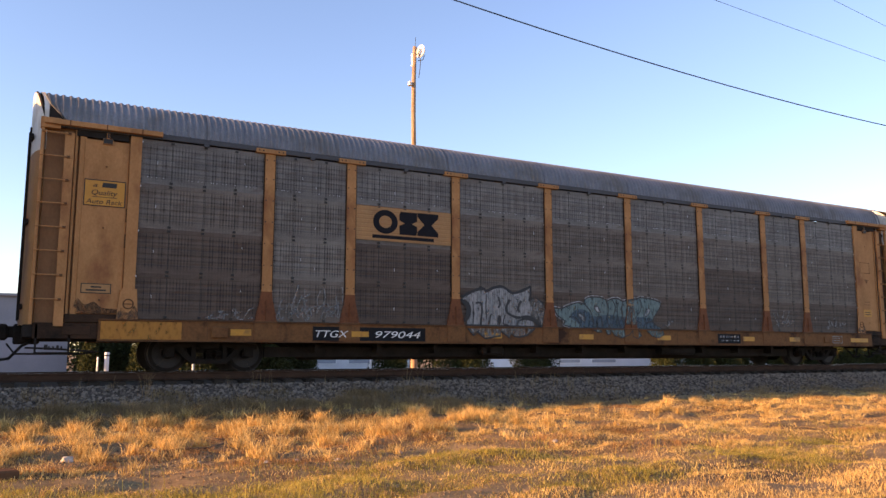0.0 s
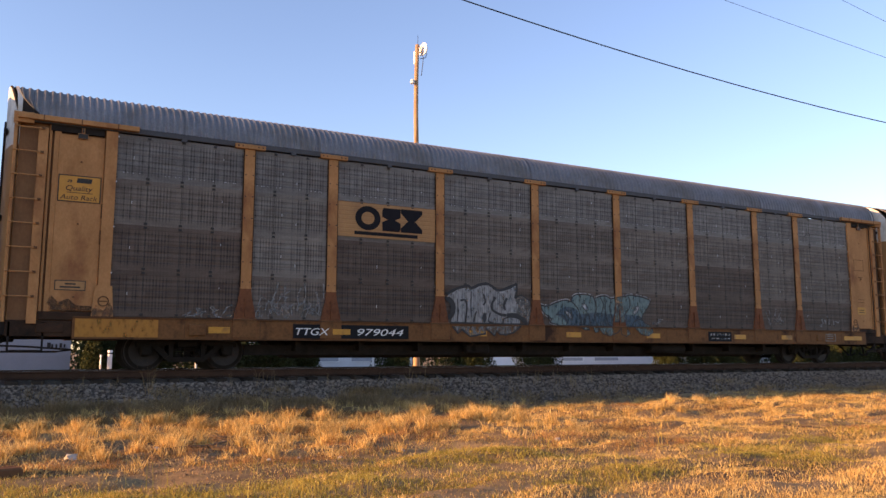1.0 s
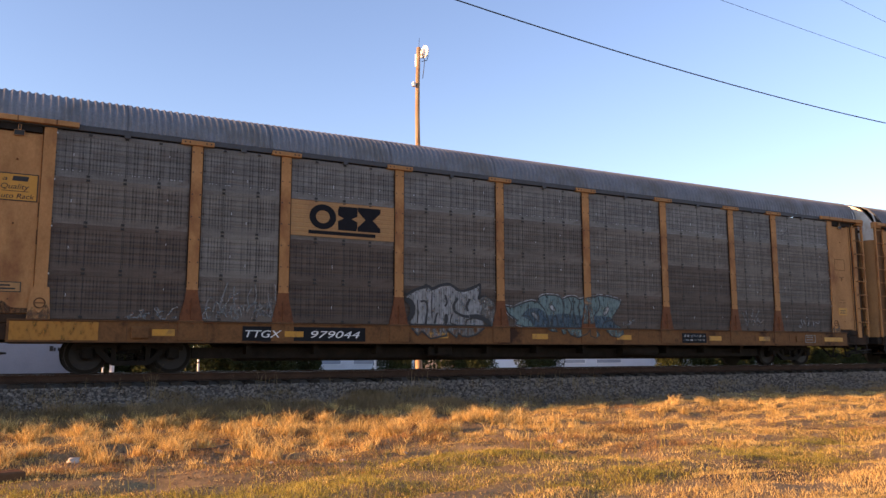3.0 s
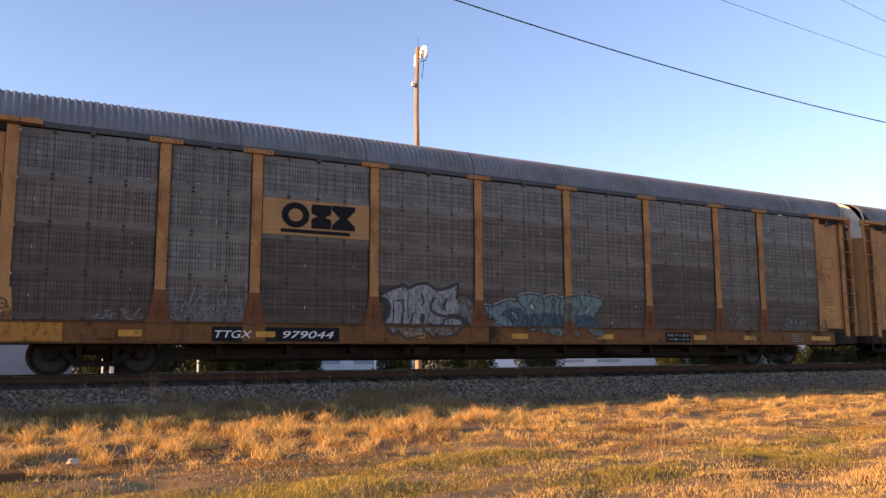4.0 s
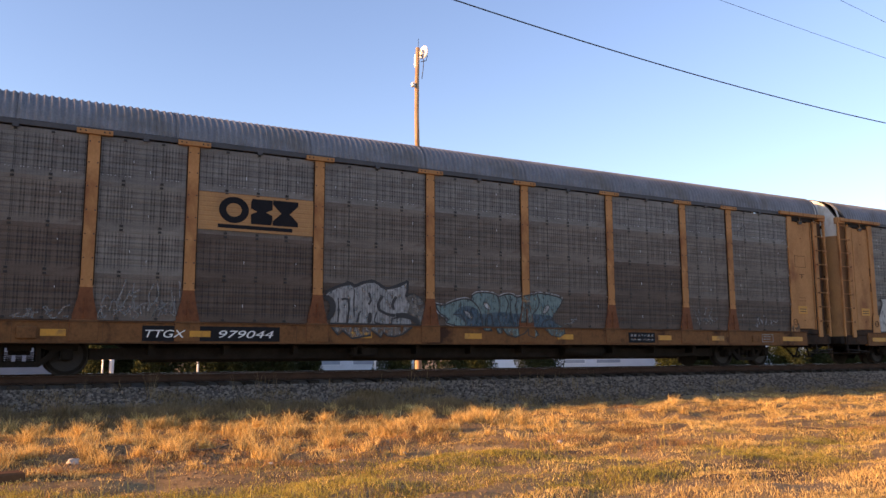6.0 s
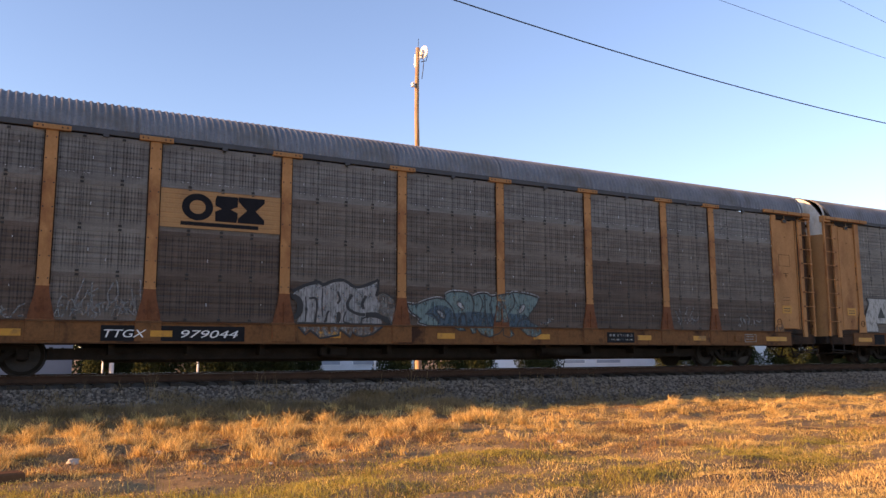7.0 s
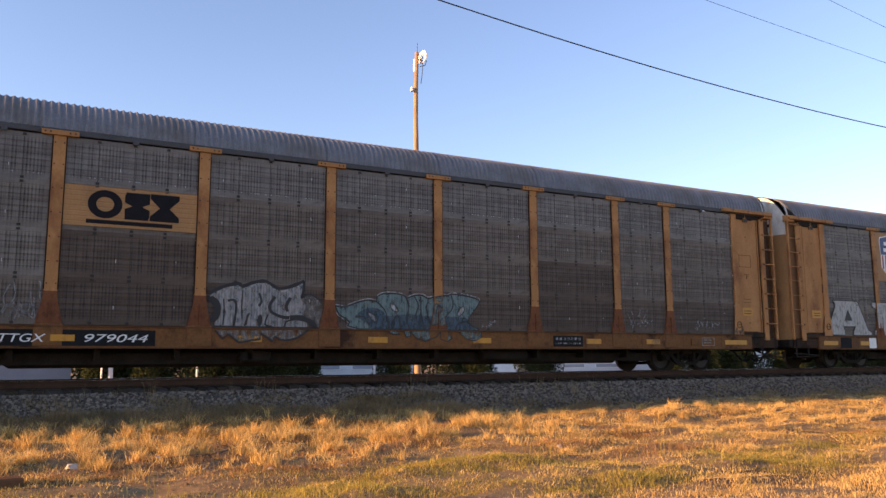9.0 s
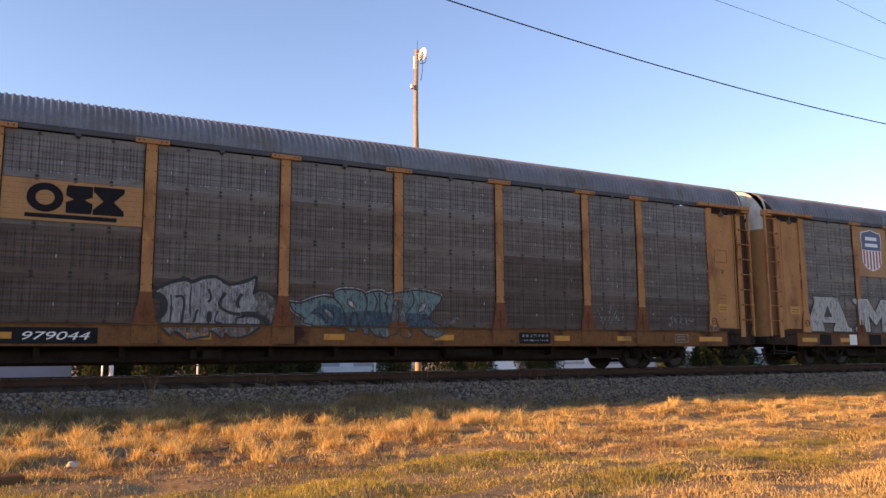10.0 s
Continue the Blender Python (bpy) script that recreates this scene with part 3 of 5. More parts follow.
def make_sideframe(bm, y):
    w = 0.86
    top = [(-w - 0.2, 0.50), (-w - 0.2, 0.60), (-w + 0.12, 0.62), (-0.45, 0.72), (0.45, 0.72), (w - 0.12, 0.62), (w + 0.2, 0.60), (w + 0.2, 0.50), (w - 0.14, 0.48), (0.52, 0.52), (0.30, 0.58), (-0.30, 0.58), (-0.52, 0.52), (-w + 0.14, 0.48)]
    prism(bm, top, y - 0.06, y + 0.06)
    low = [(-w + 0.12, 0.50), (-0.48, 0.26), (-0.36, 0.18), (0.36, 0.18), (0.48, 0.26), (w - 0.12, 0.50), (w - 0.30, 0.50), (0.34, 0.28), (-0.34, 0.28), (-w + 0.30, 0.50)]
    prism(bm, low, y - 0.06, y + 0.06)
    for s in (-1, 1):
        box(bm, s * 0.34 - 0.05, s * 0.34 + 0.05, y - 0.05, y + 0.05, 0.24, 0.62)
        box(bm, s * w - 0.12, s * w + 0.12, y - 0.09, y + 0.09, 0.32, 0.56, 0, 0.02)
        disc(bm, s * w, 0.415, 0, 0.085, y - 0.13, y - 0.08, 16)
    for i in range(5):     # spring nest
        for dx in (-0.2, 0, 0.2):
            box(bm, dx - 0.065, dx + 0.065, y - 0.07, y + 0.07, 0.285 + i * 0.042, 0.310 + i * 0.042, 0, 0.01)
    box(bm, -0.22, 0.22, y - 0.09, y + 0.06, 0.50, 0.66, 0, 0.02)


def build_truck(car, x):
    def bolster(bm):
        box(bm, -0.2, 0.2, -0.93, 0.93, 0.42, 0.66, 0, 0.02)

    def beam(bm):
        box(bm, -0.04, 0.04, -0.8, 0.8, 0.34, 0.42, 0, 0.01)

    t = part("truck", shared(("truck",), bolster, TRUCK), None, car, "dark cast steel truck with coil springs")
    t.matrix_basis = pose(x, 0, 0)
    for turn in (0, 180):
        part("sideframe", shared(("sideframe",), lambda bm: make_sideframe(bm, -1.0), TRUCK), None, t).matrix_basis = pose(0, 0, 0, 0, 0, turn)
        part("brake_beam", shared(("brake_beam",), beam, TRUCK), None, t).matrix_basis = pose(0.34 if turn else -0.34, 0, 0)
    sets = []
    for s in (-1, 1):
        def mk(b):
            for y in (-0.755, 0.755):
                make_wheel(b, y)
            tube(b, [(0, -0.75, 0), (0, 0.75, 0)], 0.085, 12)
        w = part("wheelset", shared(("wheelset",), mk, (TRUCK, TYRE)), None, t)
        w.matrix_basis = pose(s * 0.86, 0, 0.415)
        sets.append((w, s * 0.86))
    return sets


def build_end(car, s, pale_from):
    """Curved end doors, closing the car at x = s * HALF."""
    ys = [-1.40 + 2.8 * k / 16 for k in range(17)]

    def bow(y):
        return s * (HALF - 0.12 + 0.30 * (1 - (y / 1.45) ** 2) ** 0.5)

    def top(y):
        return 5.10 + 0.87 * (1 - (abs(y) / 1.45) ** 4.0)

    back = s * (0.30 if s > 0 else 0.0)      # the upper end is set back at the trailing end
    for name, low, high, m, lab in (("end_door", lambda y: 0.98, lambda y: min(pale_from, top(y)), YELLOW_END, "curved yellow steel end door"), ("end_door_top", lambda y: min(pale_from, top(y)), top, PALE, "pale weathered upper end panel")):
        bm = bmesh.new()
        inset = back if name == "end_door_top" else 0.0
        for d in (-inset, -inset - 0.06 * s):
            rows = [(bm.verts.new((bow(y) + d, y, low(y))), bm.verts.new((bow(y) + d, y, (low(y) + high(y)) / 2)), bm.verts.new((bow(y) + d, y, high(y) + (0.004 if d != -inset else 0)))) for y in ys]
            for a, b in zip(rows, rows[1:]):
                for k in (0, 1):
                    bm.faces.new((a[k], b[k], b[k + 1], a[k + 1])).smooth = True
        part(name, bm, m, car, lab)
    for y in (-0.5, -0.04, 0.04, 0.5):
        bm = bmesh.new()
        box(bm, bow(y) - 0.02 + 0.02 * s, bow(y) + 0.02 + 0.02 * s, y - 0.012, y + 0.012, 1.1, 5.2)
        part("lock_bar", bm, BLACK, car)
    for z in (1.35, 3.1, 4.9):
        for y in (-0.8, 0.8):
            bm = bmesh.new()
            box(bm, bow(y) - 0.03 + 0.02 * s, bow(y) + 0.03 + 0.02 * s, y - 0.2, y + 0.2, z - 0.05, z + 0.05, 0, 0.01)
            part("hinge", bm, BLACK, car)
    bm = bmesh.new()
    tube(bm, [(bow(y) - back - 0.03 * s, y, top(y) + 0.01) for y in ys], 0.022, 6)
    part("end_door_rim", bm, BLACK, car)
    # dark strip under the torn roof edge, pale hood over the end doors
    bm = bmesh.new()
    arch(bm, s, 13.45 - abs(back), 14.05 - abs(back), 0.985)
    part("roof_rim", bm, BLACK, car, "dark torn strip at the end of the roof")
    bm = bmesh.new()
    for k in (0.992, 0.978):
        arch(bm, s, 14.0 - abs(back), lambda y: HALF - abs(back) - 0.04 + 0.14 * max(0.0, 1 - (y / 1.5) ** 2), k)
    part("end_hood", bm, PALE, car, "pale weathered hood over the end doors")
    # buffer platform, drawbar, coupler, hoses
    bm = bmesh.new()
    box(bm, s * HALF - 0.10, s * HALF + 0.10, -1.4, 1.4, 0.72, 0.98, 0, 0.02)
    box(bm, s * HALF - 0.25, s * HALF + 0.25, -0.33, 0.33, 0.60, 1.02, 0, 0.03)
    part("end_sill", bm, BLACK, car)
    bm = bmesh.new()
    box(bm, min(s * (HALF + 0.1), s * (HALF + 0.42)), max(s * (HALF + 0.1), s * (HALF + 0.42)), -0.10, 0.10, 0.74, 0.98, 0, 0.03)
    box(bm, min(s * (HALF + 0.34), s * (HALF + 0.58)), max(s * (HALF + 0.34), s * (HALF + 0.58)), -0.2 + 0.04 * s, 0.16 + 0.04 * s, 0.68, 1.02, 0, 0.05)
    part("coupler", bm, BLACK, car, "black cast steel coupler")
    for y in (-0.5, 0.45):
        bm = bmesh.new()
        tube(bm, [(s * (HALF - 0.1), y, 0.66), (s * (HALF + 0.08), y * 0.9, 0.56), (s * (HALF + 0.3), y * 0.7, 0.30), (s * (HALF + 0.5), y * 0.6, 0.27), (s * (HALF + 0.62), y * 0.5, 0.36)], 0.03, 8)
        part("air_hose", bm, RUBBER, car, "black rubber air hose")
    # step, uncoupling rod
    bm = bmesh.new()
    for x in (HALF - 0.15, HALF - 0.75):
        box(bm, s * x - 0.02, s * x + 0.02, -1.47, -1.44, 0.40, 0.98)
    tube(bm, [(s * (HALF - 0.13), -1.455, 0.42), (s * (HALF - 0.77), -1.455, 0.42)], 0.018, 6)
    part("step", bm, BLACK, car)
    bm = bmesh.new()
    tube(bm, [(s * (HALF + 0.03), -1.5, 0.52), (s * (HALF - 0.5), -1.5, 0.50), (s * (HALF - 1.3), -1.48, 0.44), (s * (HALF - 1.0), -1.3, 0.40), (s * (HALF + 0.2), -0.9, 0.40), (s * (HALF + 0.35), -0.3, 0.6)], 0.02, 6)
    part("uncoupling_lever", bm, BLACK, car)


def build_car(name, x, label, logo, pale_from):
    car = empty(name, pose(x, 0, 0), label=label, category="rail car", group="cars of the train")
    edges = (-DOORPOST, *POSTS, DOORPOST)
    # side panels: four rows in nine bays on each side, the lower ones darker and browner
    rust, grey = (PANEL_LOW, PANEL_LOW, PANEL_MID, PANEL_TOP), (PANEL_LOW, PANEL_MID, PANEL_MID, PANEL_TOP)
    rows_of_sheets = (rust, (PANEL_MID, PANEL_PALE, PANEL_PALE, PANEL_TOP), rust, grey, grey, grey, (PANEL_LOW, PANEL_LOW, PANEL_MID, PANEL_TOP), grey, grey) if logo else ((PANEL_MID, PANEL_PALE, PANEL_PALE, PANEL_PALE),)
    h = 0.968
    for side in (0, 180):
        turn = pose(0, 0, 0, 0, 0, side)
        for bay, (a, b) in enumerate(zip(edges, edges[1:])):
            w = round(b - a - 0.23 + 0.04, 2)
            for r in range(4):
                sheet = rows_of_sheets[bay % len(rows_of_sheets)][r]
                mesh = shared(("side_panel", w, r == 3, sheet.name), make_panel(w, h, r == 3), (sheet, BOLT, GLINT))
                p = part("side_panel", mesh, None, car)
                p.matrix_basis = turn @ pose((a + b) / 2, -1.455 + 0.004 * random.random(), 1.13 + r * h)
        for k, a in enumerate(POSTS):
            part("side_post", shared(("side_post",), make_post, (YELLOW, BOLT, DARKRUST_SHADE)), None, car).matrix_basis = turn @ pose(a, 0, 0)
            bm_key = ("post_cap",)

            def cap(bm):
                box(bm, -0.35, 0.35, -1.545, -1.40, 5.0, 5.105, 0, 0.008)
                for q in (-0.28, -0.18, 0.18, 0.28):
                    box(bm, q - 0.015, q + 0.015, -1.552, -1.545, 5.04, 5.07, 1)
            part("post_cap", shared(bm_key, cap, (YELLOW, BOLT)), None, car).matrix_basis = turn @ pose(a, 0, 0)

            def foot(bm):
                prism(bm, [(-0.115, 1.82), (0.115, 1.82), (0.145, 1.6), (0.235, 1.22), (0.235, 1.14), (-0.235, 1.14), (-0.235, 1.22), (-0.145, 1.6)], -1.5, -1.36)
                box(bm, -0.012, 0.012, -1.53, -1.5, 1.16, 1.6)
                box(bm, -0.27, 0.27, -1.515, -1.40, 0.70, 1.14, 1, 0.01)
            part("post_foot", shared(("post_foot",), foot, (FOOT, SILL)), None, car, "rust-brown flared post foot").matrix_basis = turn @ pose(a, 0, 0)
        # side sill
        bm = bmesh.new()
        box(bm, -12.85, 12.85, -1.50, -1.36, 0.67, 1.09, 0, 0.008)
        box(bm, -12.85, 12.85, -1.53, -1.36, 1.09, 1.115, 1)
        box(bm, -12.85, 12.85, -1.53, -1.36, 0.655, 0.672, 1)
        for q in np.arange(-12.3, 12.4, 0.82):
            box(bm, q - 0.006, q + 0.006, -1.504, -1.5, 0.68, 1.085, 1)
        part("side_sill", bm, (SILL, RUST), car, "grimy yellow-brown side sill").matrix_basis = turn
        for s in (-1, 1):
            bm = bmesh.new()
            box(bm, min(s * 12.85, s * (HALF - 0.08)), max(s * 12.85, s * (HALF - 0.08)), -1.47, -1.34, 0.70, 1.02, 0, 0.01)
            box(bm, min(s * 13.0, s * 13.5), max(s * 13.0, s * 13.5), -1.485, -1.47, 0.78, 0.96, 0, 0.01)
            part("end_sill_plate", bm, DARKRUST_SHADE, car).matrix_basis = turn
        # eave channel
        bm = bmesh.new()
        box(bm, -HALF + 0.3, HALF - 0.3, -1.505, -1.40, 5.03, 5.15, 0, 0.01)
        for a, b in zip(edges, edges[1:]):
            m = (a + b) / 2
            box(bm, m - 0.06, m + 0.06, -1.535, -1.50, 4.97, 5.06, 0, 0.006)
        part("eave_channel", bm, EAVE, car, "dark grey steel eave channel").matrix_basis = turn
        # ends: ladder, recess, door, door post, beam
        for s in (-1, 1):
            build_ladder(car, turn, s)
            for e0, e1, y0, y1, z0, z1, m, nm in ((HALF - 0.02, HALF - 0.875, -1.36, -1.30, 0.98, 5.1, RECESS if s < 0 else DARKGAP, "ladder_recess"), (HALF - 0.64, HALF - 0.69, -1.44, -1.364, 1.05, 5.02, YELLOW, "corner_channel"),
                                                  (HALF - 0.73, HALF - 0.86, -1.44, -1.364, 1.05, 5.02, YELLOW, "corner_channel"), (HALF - 0.88, 12.2, -1.36, -1.30, 1.02, 5.1, RECESS, "door_backing")):
                bm = bmesh.new()
                x0, x1 = sorted((s * e0, s * e1))
                box(bm, x0, x1, y0, y1, z0, z1, 0, 0.006)
                part(nm, bm, m, car).matrix_basis = turn
            bm = bmesh.new()
            x0, x1 = sorted((s * 13.30, s * 12.42))
            box(bm, x0, x1, -1.455, -1.36, 1.22, 4.86, 0, 0.012)
            box(bm, (x0 + x1) / 2 - 0.10, (x0 + x1) / 2 + 0.10, -1.50, -1.455, 4.78, 4.90, 2, 0.01)
            box(bm, (x0 + x1) / 2 - 0.03, (x0 + x1) / 2 + 0.03, -1.50, -1.455, 4.90, 5.02, 2, 0.01)
            for z in (1.5, 3.0, 4.3):
                box(bm, (x0 + x1) / 2 - 0.02, (x0 + x1) / 2 + 0.02, -1.475, -1.455, z - 0.02, z + 0.02, 1, 0.005)
            xe = x0 if s > 0 else x1
            for z in (2.75, 3.3):
                box(bm, xe - 0.02, xe + 0.02, -1.475, -1.44, z - 0.15, z + 0.15, 1)
            part("access_door", bm, (YELLOW, RUST, BOLT), car, "yellow steel access door panel").matrix_basis = turn
            bm = bmesh.new()
            prism(bm, [(s * 12.3 - 0.115, 1.12), (s * 12.3 + 0.115, 1.12), (s * 12.3 + 0.115, 5.02), (s * 12.3 - 0.115, 5.02)], -1.5, -1.30)
            fx = s * 12.3
            prism(bm, [(fx - 0.22, 1.12), (fx + 0.20, 1.12), (fx + 0.16, 1.75), (fx - 0.16, 1.75)], -1.508, -1.49)
            disc(bm, fx, 1.43, 0.085, 0.11, -1.52, -1.505, 20, 1)
            box(bm, fx - 0.08, fx + 0.08, -1.516, -1.506, 1.42, 1.44, 1)
            part("door_post", bm, (YELLOW, RUST), car).matrix_basis = turn
            bm = bmesh.new()
            x0, x1 = sorted((s * (HALF - 0.05), s * 11.78))
            box(bm, x0, x1, -1.60, -1.42, 5.06, 5.17, 0, 0.01)
            x0, x1 = sorted((s * (HALF + 0.02), s * (HALF - 0.35)))
            box(bm, x0, x1, -1.54, -1.36, 4.98, 5.20, 0, 0.01)
            for q in (12.2, 12.9, 13.6):
                box(bm, s * q - 0.01, s * q + 0.01, -1.606, -1.6, 5.06, 5.17, 1)
            part("door_beam", bm, (YELLOW, RUST), car).matrix_basis = turn
            # black block put in as the shade under the beam
            bm = bmesh.new()
            x0, x1 = sorted((s * (HALF - 0.66), s * 12.45))
            box(bm, x0, x1, -1.46, -1.30, 4.90, 5.06)
            part("beam_shadow_gap", bm, BLACK, car).matrix_basis = turn
    # decks inside, centre sill, cross bearers
    for z0, z1, e in ((0.90, 1.06, 13.8), (2.45, 2.52, 13.6), (3.85, 3.92, 13.6)):
        bm = bmesh.new()
        box(bm, -e, e, -1.34, 1.34, z0, z1)
        part("deck", bm, BLACK, car)
    bm = bmesh.new()
    box(bm, -13.9, 13.9, -0.32, 0.32, 0.662, 0.896)
    prism(bm, [(-8.6, 0.66), (8.6, 0.66), (8.0, 0.25), (-8.0, 0.25)], -0.38, 0.38)
    part("centre_sill", bm, BLACK, car, "black soot-covered centre sill")

    def bearer(bm):
        prism(bm, [(-0.06, 0.88), (0.06, 0.88), (0.06, 0.42), (-0.06, 0.42)], -1.1, 1.1)

    def stringer(bm):
        box(bm, -9.2, 9.2, -0.04, 0.04, 0.32, 0.56)

    for q in np.arange(-8.0, 8.1, 1.6):
        part("cross_bearer", shared(("cross_bearer",), bearer, BLACK), None, car).matrix_basis = pose(q, 0, 0)
    for y in (-0.75, 0.75):
        part("stringer", shared(("stringer",), stringer, BLACK), None, car).matrix_basis = pose(0, y, 0)
    bm = bmesh.new()
    tube(bm, [(3.0, -0.98, 0.50), (4.4, -0.98, 0.50)], 0.15, 14)
    part("air_tank", bm, BLACK, car)
    bm = bmesh.new()
    box(bm, -3.4, -2.7, -1.1, -0.8, 0.36, 0.62, 0, 0.05)
    part("brake_valve", bm, BLACK, car)
    for s in (-1, 1):
        bm = bmesh.new()
        x0, x1 = sorted((s * 12.15, s * (HALF - 0.62)))
        box(bm, x0, x1, -1.485, -1.364, 1.03, 1.20, 0, 0.015)
        part("door_threshold", bm, DARKRUST_SHADE, car, "sooty door threshold")
    for k in range(-4, 5):
        torn = -1 if k == -4 else 1 if k == 4 else 0
        x0, x1 = ((k - 0.5) * 3.085, (k + 0.5) * 3.085) if not torn else (-14.2, -3.5 * 3.085) if torn < 0 else (3.5 * 3.085, 14.2)
        if k > -4:
            bm = bmesh.new()
            arch(bm, 1, x0 - 0.02, x0 + 0.02, 1.011)
            part("roof_lap", bm, ROOF, car)
        if torn:
            part("roof_sheet", shared(("roof_sheet", torn), make_roof(x0, x1, torn), ROOF), None, car, "corrugated galvanised grey roof sheet with a torn end")
        else:
            part("roof_sheet", shared(("roof_sheet",), make_roof(-1.5425, 1.5425), ROOF), None, car, "corrugated galvanised grey roof sheet").matrix_basis = pose(k * 3.085, 0, 0)
    sets = build_truck(car, -10.5) + build_truck(car, 10.4)
    for s in (-1, 1):
        build_end(car, s, pale_from)
    return car, sets


def patch(name, outline, mat, car, y=-1.503, label="", depth=0.003):
    bm = bmesh.new()
    prism(bm, outline, y, y + depth)
    return part(name, bm, mat, car, label)


def rect(x0, x1, z0, z1):
    return [(x0, z0), (x1, z0), (x1, z1), (x0, z1)]


def reflectors(car, spans):
    for a, b in spans:
        bm = bmesh.new()
        box(bm, a, b, -1.510, -1.502, 0.80, 0.94, 0, 0.003)
        part("reflector", bm, REFLECT, car, "yellow reflective strip")


def dress_first_car(car):
    # logo plate in the bay between the second and third post: corrugated yellow sheet
    bm = bmesh.new()
    x0, x1, z0, z1 = -7.22, -4.56, 3.17, 4.02
    loop = []
    for k in range(8):
        z = z0 + (z1 - z0) * k / 8
        d = (z1 - z0) / 8
        loop += [(-1.474, z), (-1.474, z + 0.7 * d), (-1.468, z + 0.75 * d), (-1.468, z + 0.95 * d)]
    loop += [(-1.474, z1), (-1.462, z1), (-1.462, z0)]
    a = [bm.verts.new((x0, y, z)) for y, z in loop]
    b = [bm.verts.new((x1, y, z)) for y, z in loop]
    for i in range(len(loop)):
        bm.faces.new((a[i], b[i], b[(i + 1) % len(loop)], a[(i + 1) % len(loop)]))
    bm.faces.new(a)
    bm.faces.new(b)
    plate = part("logo_plate", bm, YELLOW_END, car, "yellow painted plate with dark emblem")
    # emblem: a heavy ring, a notched block, an hourglass block and a bar
    bm = bmesh.new()
    cx, cz = -6.43, 3.65
    for k in range(28):
        t0, t1 = 2 * math.pi * k / 28, 2 * math.pi * (k + 1) / 28
        q = [(cx + r * 1.12 * math.cos(t), cz + r * math.sin(t)) for r, t in ((0.155, t0), (0.30, t0), (0.30, t1), (0.155, t1))]
        prism(bm, q, -1.4775, -1.4745)
    bx = -5.80
    prism(bm, [(bx - 0.24, 3.36), (bx + 0.22, 3.36), (bx + 0.25, 3.44), (bx + 0.25, 3.58), (bx + 0.10, 3.65), (bx + 0.25, 3.72), (bx + 0.25, 3.94), (bx - 0.22, 3.94), (bx - 0.25, 3.86), (bx - 0.25, 3.72), (bx - 0.10, 3.65), (bx - 0.25, 3.58)], -1.4775, -1.4745)
    hx = -5.24
    prism(bm, [(hx - 0.30, 3.36), (hx + 0.30, 3.36), (hx + 0.30, 3.46), (hx + 0.10, 3.65), (hx + 0.30, 3.85), (hx + 0.30, 3.95), (hx - 0.30, 3.95), (hx - 0.30, 3.85), (hx - 0.10, 3.65), (hx - 0.30, 3.46)], -1.4775, -1.4745)
    prism(bm, rect(-6.78, -5.07, 3.23, 3.315), -1.4775, -1.4745)
    part("emblem", bm, NAVY, plate, "dark emblem shapes over a bar")
    # stencilled panel on the sill
    bm = bmesh.new()
    box(bm, -8.26, -5.32, -1.512, -1.495, 0.705, 1.03, 0, 0.002)
    st = part("stencil_panel", bm, STENCIL, car, "black panel with white lettering")
    lettering("reporting_mark", "TTGX", 0.16, WHITE, st, -8.20, -1.514, 0.785, 0.82, 0.25)
    lettering("car_number", "979044", 0.16, WHITE, st, -6.68, -1.514, 0.785, 1.22, 0.25)
    bm = bmesh.new()
    box(bm, -7.30, -6.86, -1.520, -1.513, 0.80, 0.93, 0, 0.002)
    part("reflector", bm, REFLECT, car)
    # sign on the door by the front
    bm = bmesh.new()
    box(bm, -13.27, -12.46, -1.462, -1.456, 3.45, 4.01, 0, 0.002)
    for q in (rect(-13.27, -12.46, 3.99, 4.01), rect(-13.27, -12.46, 3.45, 3.47), rect(-13.27, -13.25, 3.45, 4.01), rect(-12.48, -12.46, 3.45, 4.01)):
        prism(bm, q, -1.465, -1.462, 1)
    sg = part("door_sign", bm, (SIGNY, BOLT), car, "bright yellow sign with brown lettering")
    lettering("sign_words", "a", 0.085, BOLT, sg, -13.10, -1.464, 3.855, 0.09, 0.2)
    patch("sign_bar", [(-12.93, 3.855), (-12.65, 3.855), (-12.63, 3.955), (-12.91, 3.955)], BOLT, sg, -1.465)
    lettering("sign_words", "Quality", 0.105, BOLT, sg, -13.12, -1.464, 3.69, 0.50, 0.2)
    patch("sign_rule", rect(-13.10, -12.62, 3.64, 3.652), BOLT, sg, -1.465)
    lettering("sign_words", "Auto Rack", 0.10, BOLT, sg, -13.22, -1.464, 3.50, 0.70, 0.2)
    bm = bmesh.new()
    box(bm, -13.22, -12.64, -1.462, -1.456, 1.63, 1.84, 1, 0.002)
    box(bm, -13.20, -12.66, -1.465, -1.461, 1.65, 1.82, 0)
    for z, w in ((1.765, 0.20), (1.70, 0.38)):
        box(bm, -12.93 - w / 2, -12.93 + w / 2, -1.467, -1.464, z - 0.016, z + 0.016, 1)
    part("notice", bm, (YELLOW_END, BOLT), car, "small yellow notice with dark bars")
    bm = bmesh.new()
    box(bm, 12.55, 13.0, -1.462, -1.456, 1.72, 1.98, 0, 0.002)
    for z in (1.80, 1.88):
        box(bm, 12.62, 12.93, -1.465, -1.461, z - 0.012, z + 0.012, 1)
    part("notice", bm, (SIGNY, BOLT), car, "small yellow notice with dark bars")
    bm = bmesh.new()
